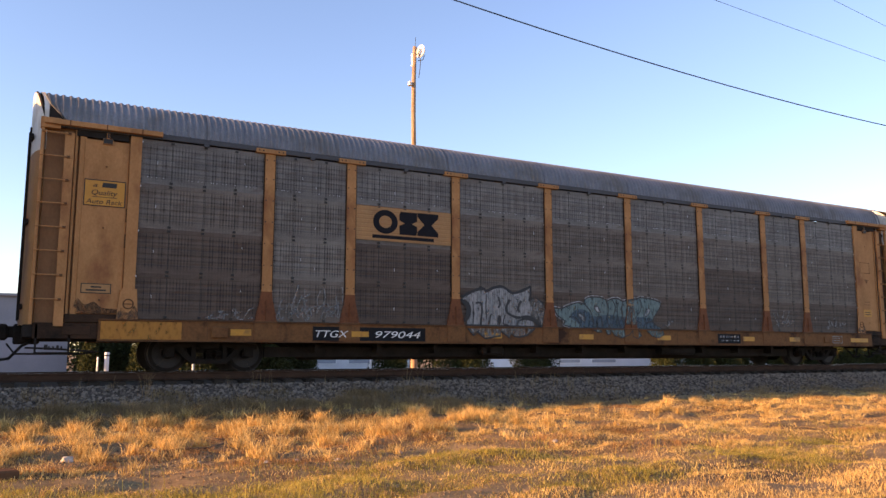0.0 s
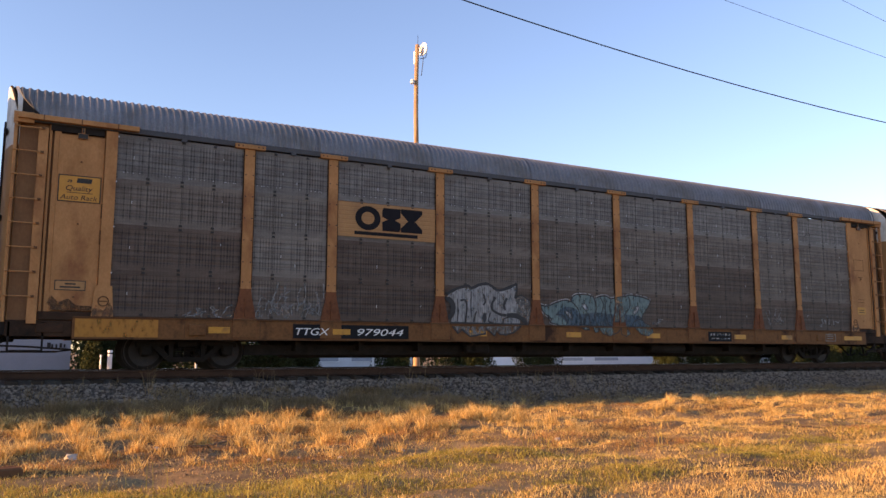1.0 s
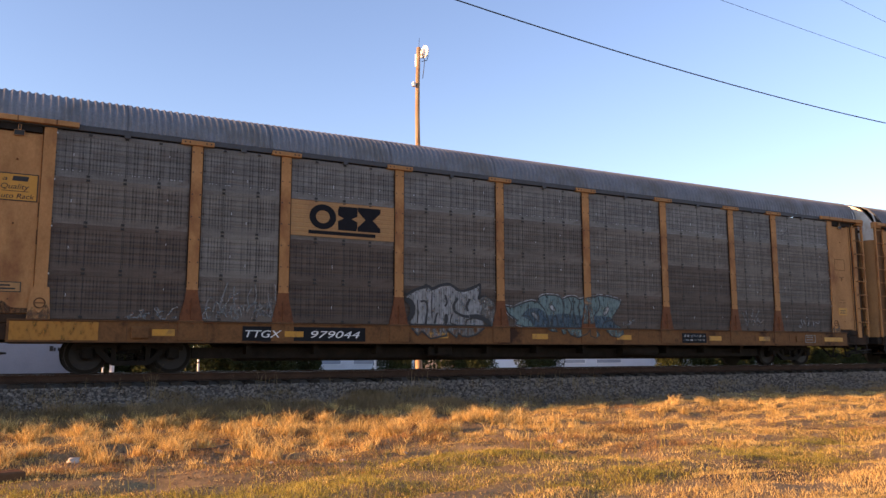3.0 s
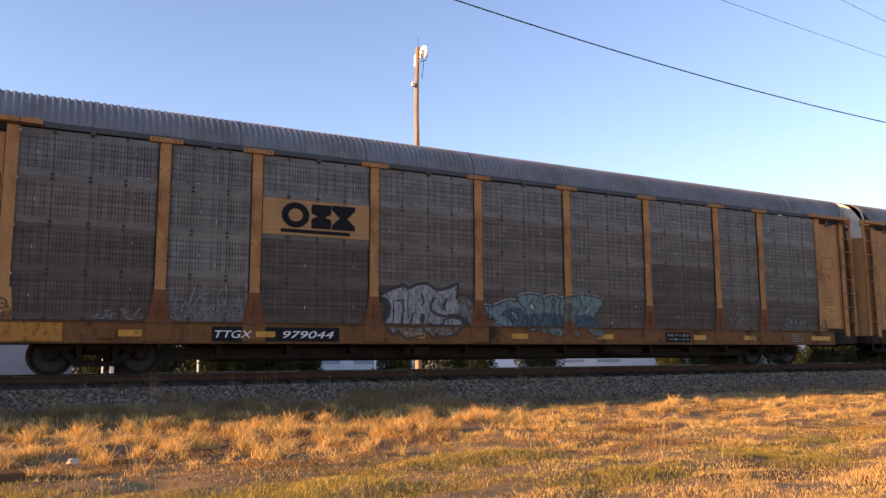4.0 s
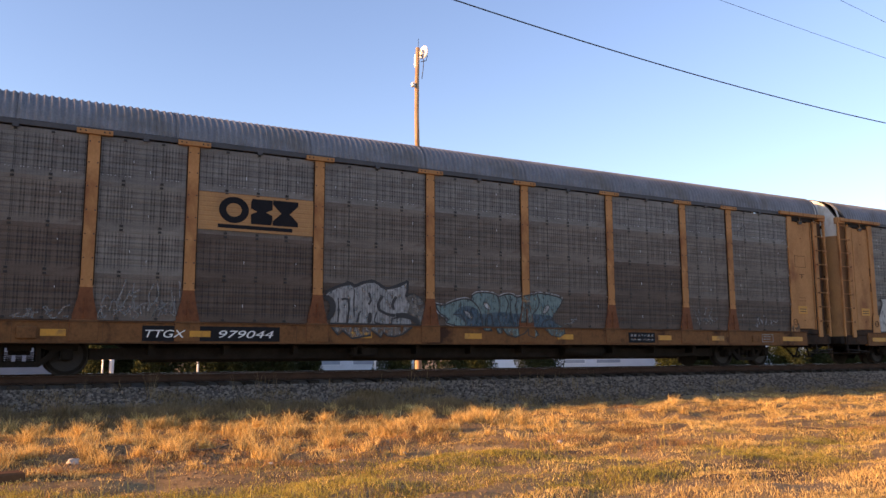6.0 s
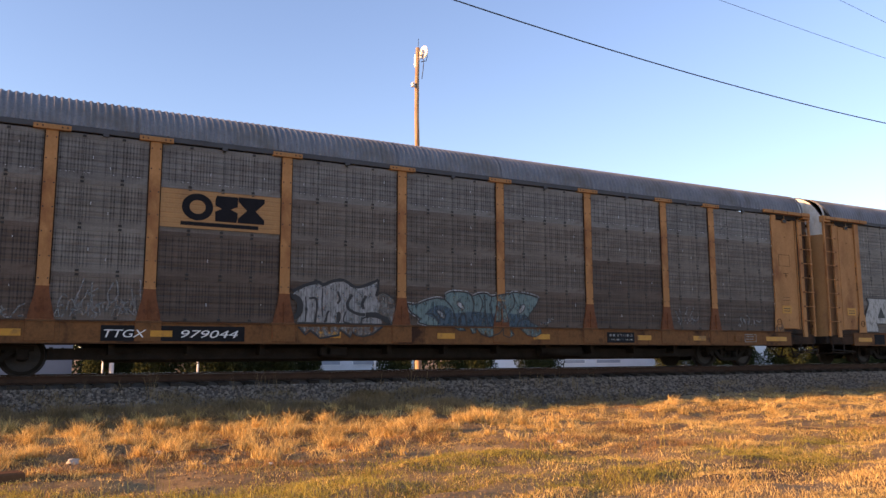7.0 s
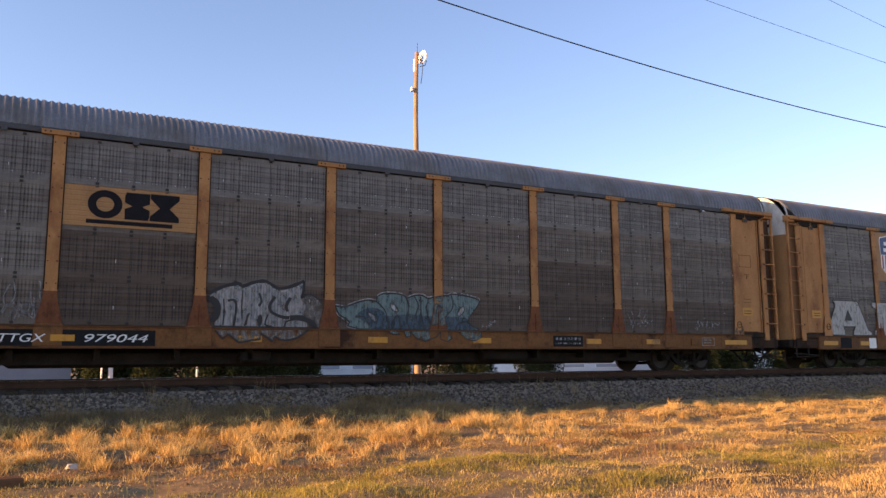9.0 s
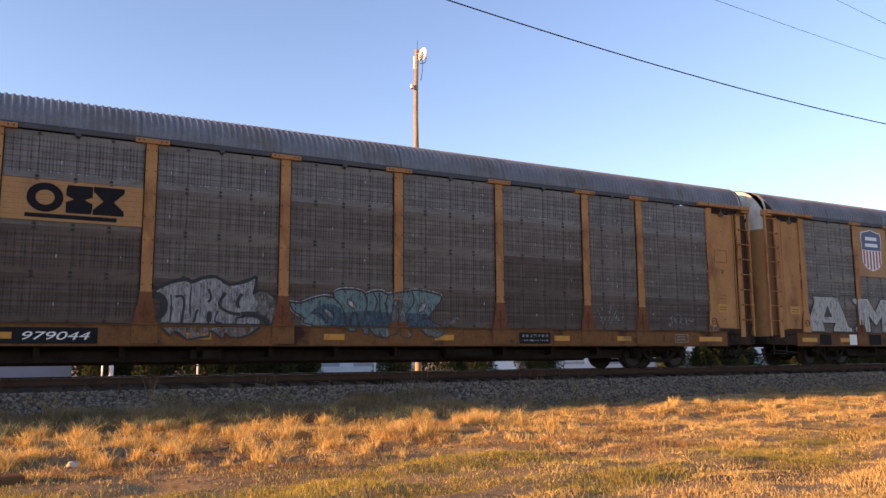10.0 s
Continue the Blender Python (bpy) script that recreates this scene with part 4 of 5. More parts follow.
    for q in (rect(12.5, 13.05, 3.30, 3.315), rect(12.5, 13.05, 3.68, 3.695), rect(12.5, 12.515, 3.3, 3.69), rect(13.035, 13.05, 3.3, 3.69), rect(12.7, 12.95, 3.05, 3.07), rect(12.8, 12.83, 2.92, 3.05), rect(12.62, 12.95, 2.25, 2.265), rect(12.62, 12.95, 2.15, 2.165)):
        prism(bm, q, -1.459, -1.456)
    part("door_marks", bm, RUST, car)
    # grime on the lower end of the door, the recess and the door posts
    patch("grime", smooth_loop([(-13.28, 1.24), (-13.27, 1.52), (-13.12, 1.40), (-12.95, 1.46), (-12.8, 1.34), (-12.5, 1.32), (-12.46, 1.24)], 3), GRIME, car, -1.458)
    for x in (-12.3, 12.3):
        patch("grime", smooth_loop([(x - 0.20, 1.13), (x - 0.14, 1.35), (x, 1.24), (x + 0.13, 1.40), (x + 0.18, 1.13)], 3), GRIME, car, -1.512)
    # sill plates
    bm = bmesh.new()
    box(bm, -10.58, -10.22, -1.56, -1.50, 0.74, 0.99, 0, 0.02)
    part("sill_box", bm, SILL, car)
    patch("sill_paint", rect(-12.80, -11.2, 0.70, 1.07), GOLDWORN, car, -1.505, "brighter yellow sill paint")
    reflectors(car, [(-10.16, -9.70), (-3.6, -3.05), (-0.47, 0.04), (2.46, 3.0), (6.14, 6.67), (8.37, 8.89), (11.62, 12.6)])
    patch("data_panel", rect(5.0, 6.02, 0.72, 1.02), STENCIL, car, -1.506, "dark panel with pale data bars")
    bm = bmesh.new()
    for k in range(7):
        a = 5.08 + k * 0.13
        prism(bm, rect(a, a + 0.08, 0.90, 0.97), -1.509, -1.506)
        prism(bm, rect(a, a + 0.10, 0.79, 0.83), -1.509, -1.506)
    tagged(part("data_bars", bm, G_SCRIBBLE, car), kind="stuff")
    bm = bmesh.new()
    for q in (rect(10.62, 11.15, 0.99, 1.01), rect(10.62, 11.15, 0.76, 0.78), rect(10.62, 10.64, 0.76, 1.0), rect(11.13, 11.15, 0.76, 1.0), rect(10.7, 11.05, 0.92, 0.95), rect(10.7, 11.0, 0.84, 0.87)):
        prism(bm, q, -1.509, -1.506)
    part("data_frame", bm, G_WHITE, car)
    bm = bmesh.new()
    box(bm, 10.15, 10.45, -1.54, -1.50, 0.78, 0.98, 0, 0.01)
    part("sill_box", bm, SILL, car)
    graffiti(car)


def paint(name, car, shapes, label):
    """One spray-painted piece: shapes of (material, outlines or lines)."""
    thing = None
    mats, bm, i = [], bmesh.new(), 0
    for mat, kind, y, data in shapes:
        mats.append(mat)
        for d in data:
            if kind == "fill":
                prism(bm, d, y, y + 0.002, i)
            else:
                ribbon(bm, d[1:], d[0], y, y + 0.002, i)
        i += 1
    return part(name, bm, mats, car, label)


def graffiti(car):
    rnd = random.Random(4)
    P, Sl = -1.4775, -1.518
    # white piece with thick black outline
    body = smooth_loop([(-4.2, 1.84), (-3.92, 1.99), (-3.61, 2.07), (-3.26, 2.11), (-2.97, 2.14), (-2.70, 1.99), (-2.39, 2.04), (-2.10, 2.16), (-2.15, 1.81), (-2.02, 1.64), (-2.08, 1.45), (-1.99, 1.2)], 3, False) + [(-1.99, 1.125), (-4.10, 1.125)] + smooth_loop([(-4.1, 1.22), (-3.99, 1.37), (-3.98, 1.57), (-4.05, 1.73)], 3, False)
    hump = smooth_loop([(-2.15, 1.79), (-1.94, 1.89), (-1.70, 1.76), (-1.61, 1.59), (-1.64, 1.24), (-1.79, 1.15), (-1.99, 1.3), (-2.10, 1.45), (-2.03, 1.64)], 3)
    blob = smooth_loop([(-4.26, 1.8), (-4.05, 1.73), (-3.97, 1.55), (-4.01, 1.37), (-4.14, 1.22), (-4.23, 1.24), (-4.13, 1.4), (-4.13, 1.6), (-4.24, 1.7)], 3)
    rim = smooth_loop([(-4.24, 1.86), (-3.92, 2.02), (-3.61, 2.10), (-3.50, 2.04), (-3.26, 2.14), (-2.97, 2.17), (-2.70, 2.02), (-2.39, 2.08), (-2.08, 2.22)], 3, False)
    lines = [(0.075, *rim), (0.07, (-2.08, 2.22), (-2.09, 2.0), (-2.14, 1.82)), (0.035, *smooth_loop([(-2.14, 1.82), (-1.94, 1.91), (-1.68, 1.77)], 3, False)),
             (0.12, *smooth_loop([(-2.41, 1.36), (-2.16, 1.36), (-1.94, 1.29), (-1.77, 1.16)], 3, False)), (0.05, (-4.1, 1.13), (-3.0, 1.13), (-1.7, 1.13))]
    for wide, *pts in ((0.055, (-3.68, 1.15), (-3.64, 1.54), (-3.68, 1.72), (-3.83, 1.71)), (0.05, (-3.42, 1.17), (-3.38, 1.38), (-3.33, 1.44)), (0.05, (-3.13, 1.9), (-3.07, 1.71), (-3.14, 1.61)),
                       (0.07, (-2.76, 1.83), (-2.88, 1.64), (-2.85, 1.49), (-2.62, 1.38), (-2.42, 1.36)), (0.075, (-2.4, 1.82), (-2.5, 1.63), (-2.46, 1.5)), (0.04, (-2.53, 1.15), (-2.49, 1.27), (-2.33, 1.31)),
                       (0.03, (-3.92, 1.75), (-3.90, 1.45), (-3.92, 1.17)), (0.035, (-2.92, 1.42), (-2.98, 1.20), (-2.82, 1.15)), (0.03, (-3.50, 1.95), (-3.52, 1.6), (-3.5, 1.3))):
        lines.append((wide, *smooth_loop(pts, 3, False)))
    dots = [smooth_loop([(-3.15, 1.18), (-3.14, 1.40), (-3.05, 1.39), (-3.06, 1.18)], 2), blob]
    shine = [(0.025, *[(x + 0.03, z - 0.06) for x, z in rim]), (0.02, (-3.62, 1.2), (-3.58, 1.5), (-3.6, 1.75)), (0.02, (-3.24, 1.2), (-3.20, 1.5), (-3.08, 1.95)), (0.02, (-2.72, 1.5), (-2.72, 1.72), (-2.6, 1.9)), (0.02, (-2.3, 1.95), (-2.2, 1.6), (-2.25, 1.45))]
    paint("graffiti", car, [(G_WHITE, "fill", P, [body]), (G_FAINTER, "fill", P - 0.001, [hump]), (G_FAINT, "line", P - 0.002, shine), (G_BLACK, "fill", P - 0.003, dots), (G_BLACK, "line", P - 0.005, lines)], "weathered white spray piece with black outline")
    low = [(-4.09, 1.05), (-3.92, 0.87), (-3.8, 0.97), (-3.56, 0.79), (-3.09, 0.87), (-3.08, 1.0), (-2.81, 0.82), (-2.76, 0.94), (-2.65, 0.86), (-2.48, 0.84), (-2.23, 0.9), (-1.98, 1.08)]
    paint("graffiti", car, [(G_FAINTER, "fill", Sl + 0.004, [low]), (G_BLACK, "line", Sl, [(0.045, *low)])], "drips of the white spray piece")
    # teal piece
    top = [(-1.31, 1.66), (-1.07, 1.64), (-0.8, 1.74), (-0.48, 1.82), (-0.26, 1.8), (-0.23, 1.91), (-0.06, 1.99), (0.27, 2.0), (0.49, 1.96), (0.57, 1.9), (0.76, 1.97), (1.01, 1.98), (1.17, 1.91), (1.47, 1.99), (1.73, 2.0), (1.83, 2.04), (2.2, 2.02), (2.58, 1.95), (2.66, 1.88), (2.57, 1.71), (2.31, 1.35), (2.66, 1.15)]
    low = [(-1.31, 1.66), (-1.21, 1.47), (-1.02, 1.35), (-0.94, 1.28), (-0.98, 1.2), (-0.75, 1.14)]
    body = smooth_loop(top, 3, False) + [(2.6, 1.125), (-0.7, 1.125)] + smooth_loop(low[1:], 3, False)[::-1]
    band = smooth_loop([(-0.8, 1.43), (-0.57, 1.61), (-0.29, 1.64), (-0.06, 1.56), (0.04, 1.45), (0.62, 1.51), (1.17, 1.47), (1.68, 1.48), (2.25, 1.45)], 3, False) + [(2.55, 1.14), (-0.38, 1.14), (-0.52, 1.28)]
    lines = [(0.03, *smooth_loop(top, 3, False)), (0.03, *smooth_loop(low, 3, False)), (0.03, (-0.75, 1.125), (2.6, 1.125))]
    for pts in (((-0.26, 1.8), (-0.06, 1.63), (0.05, 1.4), (0.09, 1.13)), ((0.57, 1.89), (0.62, 1.64), (0.57, 1.37), (0.65, 1.13)), ((0.76, 1.97), (0.89, 1.74), (0.82, 1.51), (0.86, 1.42)), ((0.95, 1.95), (0.96, 1.7), (0.97, 1.51), (1.07, 1.15)),
                ((1.17, 1.91), (1.12, 1.61), (1.24, 1.29)), ((1.24, 1.24), (1.42, 1.27), (1.57, 1.43)), ((1.83, 2.02), (1.88, 1.81), (1.83, 1.63), (1.65, 1.44), (1.69, 1.13)), ((1.96, 1.15), (2.04, 1.3), (2.36, 1.36)),
                ((0.23, 1.41), (0.35, 1.46), (0.4, 1.13)), ((0.23, 1.41), (0.2, 1.25), (0.22, 1.13)), ((-0.8, 1.41), (-0.57, 1.41), (-0.43, 1.22))):
        lines.append((0.032, *smooth_loop(pts, 3, False)))
    shine = [(0.022, *[(x + 0.01, z + 0.04) for x, z in smooth_loop(top[:-2], 3, False)]), (0.018, *[(x - 0.03, z - 0.02) for x, z in smooth_loop(low, 3, False)])]
    holes = [smooth_loop(q, 2) for q in ([(-0.48, 1.52), (-0.34, 1.49), (-0.23, 1.38), (-0.25, 1.3), (-0.38, 1.37)], [(0.12, 1.76), (0.25, 1.72), (0.34, 1.57), (0.23, 1.57), (0.14, 1.65)], [(2.0, 1.53), (2.07, 1.68), (2.21, 1.74), (2.2, 1.61), (2.07, 1.49)])]
    lines += [(0.028, *q, q[0]) for q in holes]
    paint("graffiti", car, [(G_TEAL, "fill", P, [body]), (G_BLUE, "fill", P - 0.002, [band]), (G_FAINT, "fill", P - 0.004, holes), (G_FAINT, "line", P - 0.002, shine), (G_BLACK, "line", P - 0.006, lines)], "weathered teal and blue spray piece")
    for d in ([(0.04, 1.08), (0.16, 1.01), (0.36, 1.01), (0.30, 1.08)], [(0.47, 1.08), (0.55, 0.94), (0.66, 0.96), (0.65, 1.08)], [(0.66, 1.08), (0.82, 0.92), (1.07, 0.85), (1.37, 0.95), (1.5, 1.08)], [(1.5, 1.08), (1.5, 0.9), (1.68, 0.84), (1.84, 0.92), (1.7, 1.08)], [(2.04, 1.08), (2.25, 0.91), (2.52, 0.86), (2.71, 0.96), (2.69, 1.08)]):
        paint("graffiti", car, [(G_TEALTHIN, "fill", Sl + 0.004, [d]), (G_BLACK, "line", Sl, [(0.026, *d)])], "drip of the teal spray piece")
    patch("graffiti", [(1.345, 1.83), (1.565, 1.83), (1.565, 1.98), (1.345, 1.95)], G_TEALTHIN, car, -1.509, "thin teal spray over the post")
    patch("graffiti", [(1.26, 1.24), (1.65, 1.24), (1.565, 1.82), (1.345, 1.82)], G_TEALTHIN, car, -1.509, "thin teal spray over the post")
    bm = bmesh.new()
    for pts in ([(1.345, 1.955), (1.565, 1.99)], [(1.43, 1.73), (1.53, 1.74), (1.52, 1.6), (1.41, 1.48), (1.38, 1.59), (1.43, 1.73)], [(1.27, 1.25), (1.42, 1.27), (1.56, 1.43)]):
        ribbon(bm, pts, 0.028, -1.514, -1.512)
    part("graffiti", bm, G_BLACK, car, "black spray lines over the post")
    # faint scribbles
    for x0, x1, z0, z1, k in ((-9.05, -7.55, 1.18, 1.98, 26), (-10.75, -10.25, 1.16, 1.34, 7), (-10.1, -9.75, 1.16, 1.42, 5), (7.75, 8.5, 1.25, 1.8, 7), (10.3, 11.3, 1.25, 1.6, 10), (9.9, 10.15, 4.3, 4.8, 3), (2.75, 3.1, 1.2, 1.5, 4)):
        ls = []
        for i in range(k):
            x = x0 + (x1 - x0) * (i + rnd.random()) / k
            pts = [(x, z0 + (z1 - z0) * 0.3 * rnd.random())]
            for j in range(4):
                pts.append((pts[-1][0] + rnd.uniform(-0.1, 0.12), min(z1, max(z0, pts[-1][1] + rnd.uniform(-0.15, 0.35) * (z1 - z0)))))
            ls.append((0.024, *smooth_loop(pts, 3, False)))
        tagged(paint("scribble", car, [(G_SCRIBBLE, "line", P, ls)], "faint white scribble"), kind="stuff")


def dress_second_car(car):
    bm = bmesh.new()
    box(bm, -9.33, -7.42, -1.476, -1.462, 3.16, 4.96, 0, 0.003)
    plate = part("logo_plate", bm, YELLOW_END, car, "yellow plate with a striped shield")
    sx, sz = -8.42, 4.92
    out = [(sx - 0.50, sz - 0.30), (sx - 0.46, sz - 0.12), (sx - 0.30, sz - 0.10), (sx, sz - 0.02), (sx + 0.30, sz - 0.10), (sx + 0.46, sz - 0.12), (sx + 0.50, sz - 0.30), (sx + 0.46, sz - 0.8), (sx + 0.46, sz - 1.25), (sx + 0.3, sz - 1.44), (sx, sz - 1.55), (sx - 0.3, sz - 1.44), (sx - 0.46, sz - 1.25), (sx - 0.46, sz - 0.8)]
    out = [(sx + (x - sx) * 1.2, z) for x, z in out]
    patch("shield", out, WHITE, plate, -1.4795, "white shield")
    patch("shield_head", [(sx + (x - sx) * 1.2, z) for x, z in [(sx - 0.45, sz - 0.78), (sx + 0.45, sz - 0.78), (sx + 0.47, sz - 0.30), (sx + 0.43, sz - 0.15), (sx + 0.28, sz - 0.13), (sx, sz - 0.05), (sx - 0.28, sz - 0.13), (sx - 0.43, sz - 0.15), (sx - 0.47, sz - 0.30)]], BLUE, plate, -1.4825, "blue head of the shield")
    bm = bmesh.new()
    for z, w in ((sz - 0.42, 0.33), (sz - 0.66, 0.37)):
        prism(bm, rect(sx - w, sx + w, z, z + 0.13), -1.4855, -1.4825)
    part("shield_bars", bm, WHITE, plate)
    bm = bmesh.new()
    for k in range(6):
        a = sx - 0.50 + k * 0.182
        low = sz - 1.50 + 0.9 * (a + 0.04 - sx) ** 2
        prism(bm, rect(a, a + 0.095, low, sz - 0.80), -1.4825, -1.4795)
    part("shield_stripes", bm, RED, plate, "faded red stripes")
    # large white block graffiti
    P = -1.4775
    big = [[(-12.42, 1.15), (-12.42, 1.30), (-12.28, 1.34), (-11.92, 2.20), (-12.02, 2.36), (-10.95, 2.36), (-10.85, 2.20), (-10.50, 1.34), (-10.36, 1.28), (-10.36, 1.15), (-11.18, 1.15), (-11.18, 1.30), (-11.08, 1.45), (-11.62, 1.45), (-11.56, 1.30), (-11.56, 1.15)],
           [(-10.22, 1.15), (-10.22, 1.32), (-10.06, 1.40), (-10.10, 2.10), (-10.28, 2.22), (-10.25, 2.36), (-9.55, 2.36), (-9.25, 1.90), (-8.95, 2.36), (-8.30, 2.36), (-8.30, 2.20), (-8.42, 2.12), (-8.40, 1.38), (-8.26, 1.30), (-8.26, 1.15), (-8.98, 1.15), (-8.98, 1.70), (-9.25, 1.38), (-9.55, 1.72), (-9.52, 1.15)],
           [(-8.10, 1.15), (-8.0, 2.36), (-7.4, 2.36), (-7.45, 1.15)]]
    hole = [[(-11.56, 1.66), (-11.20, 1.66), (-11.38, 2.06)]]
    big, hole = ([[(-12.45 + 1.25 * (x + 12.42), z) for x, z in b] for b in shapes] for shapes in (big, hole))
    lines = [(0.035, *b, b[0]) for b in big] + [(0.025, (-12.55, 1.2), (-12.5, 1.6), (-12.15, 2.44), (-10.85, 2.44), (-10.6, 2.2), (-10.4, 2.44), (-7.4, 2.44))]
    paint("graffiti", car, [(G_CLEAN, "fill", P, big), (G_BLACK, "fill", P - 0.002, hole), (G_BLACK, "line", P - 0.003, lines)], "large white block-shaped spray piece")
    patch("graffiti", [(-9.485, 1.42), (-9.265, 1.42), (-9.265, 2.34), (-9.485, 2.32)], G_CLEAN, car, -1.509, "white spray over the post")
    for a, b, m in ((-11.7, -11.1, STENCIL), (-11.05, -10.7, RUST), (-10.1, -9.7, WHITE), (-9.0, -8.3, STENCIL)):
        patch("sill_patch", rect(a, b, 0.70, 1.06), m, car, -1.506)
    reflectors(car, [(-12.6, -11.85), (-10.6, -10.1), (-7.9, -7.4)])
    bm = bmesh.new()
    box(bm, -13.05, -12.58, -1.462, -1.456, 1.72, 1.98, 0, 0.002)
    for z in (1.80, 1.88):
        box(bm, -12.98, -12.65, -1.465, -1.461, z - 0.012, z + 0.012, 1)
    part("notice", bm, (SIGNY, BOLT), car, "small yellow notice with dark bars")


# ---- beyond the track ----
def fld(x, y, s, sx=1.0, o=0.0):
    return 0.5 + 0.5 * noise.noise((x * s * sx, y * s, o))


def build_building(name, x0, x1, y, depth, top, mat, label, windows=()):
    b = empty(name, pose(0, 0, 0), label=label, category="building")
    base = -2.02
    bm = bmesh.new()
    box(bm, x0, x1, y, y + depth, base, top)
    part("wall", bm, mat, b)
    bm = bmesh.new()
    box(bm, x0 - 0.25, x1 + 0.25, y - 0.25, y + depth + 0.25, top, top + 0.18, 0, 0.03)
    part("roof", bm, GREYW, b)
    bm = bmesh.new()
    box(bm, x0 - 0.01, x1 + 0.01, y - 0.03, y, base, base + 0.35)
    part("plinth", bm, ASPHALT, b)
    for a, c, z0, z1 in windows:
        bm = bmesh.new()
        box(bm, a - 0.08, c + 0.08, y - 0.05, y, z0 - 0.08, z1 + 0.08)
        w = part("window", bm, PLASTIC, b)
        bm = bmesh.new()
        box(bm, a, c, y - 0.06, y - 0.045, z0, z1)
        part("pane", bm, PALEPANE, w)
    return b


def build_shrub(x, y, w, h, seed):
    rng = np.random.default_rng(seed)
    s = empty("shrub", pose(x, y, -2.02), label="dark green leafy shrub beyond the track", category="shrub", group="shrubs beyond the track")
    bm = bmesh.new()
    for k in range(6):
        a = rng.uniform(0, 6.28)
        r = w * 0.3 * rng.random()
        tube(bm, [(0.1 * math.cos(a), 0.1 * math.sin(a), 0), (r * 0.6 * math.cos(a), r * 0.6 * math.sin(a), h * 0.35), (r * math.cos(a), r * math.sin(a), h * 0.75)], 0.05, 6, 0, 0.015)
    part("trunk", bm, BARK, s)
    V, F = [], []
    n = int(1500 * w * h ** 0.5)
    for k in range(n):
        a, u, t = rng.uniform(0, 6.28), rng.random() ** 0.5, rng.random()
        rad = (w / 2) * (0.55 + 0.45 * math.sin(math.pi * min(1, t * 0.9 + 0.15))) * (0.8 + 0.25 * math.sin(3 * a + seed) + 0.1 * math.sin(7 * a + 9 * t))
        p = np.array((rad * u * math.cos(a), rad * u * math.sin(a), h * (0.06 + 0.94 * t)))
        d1, d2 = rng.normal(size=3), rng.normal(size=3)
        d1 *= 0.10 / np.linalg.norm(d1)
        d2 *= 0.06 / np.linalg.norm(d2)
        V += [p - d1, p + d2, p + d1, p - d2]
        F.append((4 * k, 4 * k + 1, 4 * k + 2, 4 * k + 3))
    bulk("crown", V, F, LEAF, s)


def build_pole():
    x, y = 17.42, 16.0
    p = empty("utility_pole", pose(x, y, -2.05), label="tall tan wooden pole with white dish antenna", category="utility pole")
    bm = bmesh.new()
    pts = [(0.035 * math.sin(k * 1.3) - 0.006 * k, 0.03 * math.cos(k * 0.9), k * 1.83) for k in range(11)]
    pts[-1] = (pts[-1][0], pts[-1][1], 18.3)
    tube(bm, pts, 0.17, 12, 0, 0.105)
    part("shaft", bm, POLE, p)
    bm = bmesh.new()      # dish: shallow bowl facing the camera's right
    rings, n = [], 24
    ax = Vector((-0.96, -0.16, 0.05)).normalized()
    u = ax.cross(Vector((0, 0, 1))).normalized()
    w = u.cross(ax)
    c = Vector((0.30, -0.14, 18.06))
    for r, d in ((0.02, 0.0), (0.16, 0.02), (0.26, 0.05), (0.34, 0.10), (0.36, 0.09)):
        rings.append([bm.verts.new(c + ax * d + r * (math.cos(2 * math.pi * k / n) * u + math.sin(2 * math.pi * k / n) * w)) for k in range(n)])
    for a, b in zip(rings, rings[1:]):
        for k in range(n):
            bm.faces.new((a[k], a[(k + 1) % n], b[(k + 1) % n], b[k])).smooth = True
    back = [bm.verts.new(c - ax * 0.04 + 0.26 * (math.cos(2 * math.pi * k / n) * u + math.sin(2 * math.pi * k / n) * w)) for k in range(n)]
    for k in range(n):
        bm.faces.new((rings[-1][k], rings[-1][(k + 1) % n], back[(k + 1) % n], back[k])).smooth = True
    bm.faces.new(back)
    dish = part("dish", bm, PLASTIC, p, "white round dish antenna")
    bm = bmesh.new()
    tube(bm, [(0.05, 0.05, 17.95), (0.30, 0.06, 18.0)], 0.03, 8)
    tube(bm, [(0.1, -0.1, 17.55), (0.36, -0.18, 17.62)], 0.02, 6)
    tube(bm, [(0.36, -0.18, 17.62), (0.44, -0.2, 17.9)], 0.015, 6)
    part("bracket", bm, BOLT, p)
    bm = bmesh.new()
    tube(bm, [(0.05, -0.12, 18.2), (0.22, -0.2, 17.6), (0.18, -0.2, 17.1), (0.12, -0.18, 16.6)], 0.018, 6)
    part("cable", bm, CABLE, p)
    bm = bmesh.new()
    box(bm, -0.20, -0.08, -0.04, 0.10, 17.25, 17.95, 0, 0.03)
    part("panel_antenna", bm, PLASTIC, p, "white panel antenna")
    bm = bmesh.new()
    tube(bm, [(-0.34, -0.08, 16.13), (-0.34, -0.08, 16.26)], 0.10, 12)
    tube(bm, [(-0.34, -0.08, 16.26), (-0.34, -0.08, 16.38)], 0.12, 12, 0, 0.05)
    tube(bm, [(-0.34, -0.08, 16.34), (-0.08, 0.0, 16.34)], 0.025, 6)
    part("lamp", bm, PLASTIC, p, "small white round camera housing")
    bm = bmesh.new()
    tube(bm, [(0.0, 0.02, 18.2), (0.02, 0.02, 18.85)], 0.012, 5)
    part("rod", bm, BOLT, p)


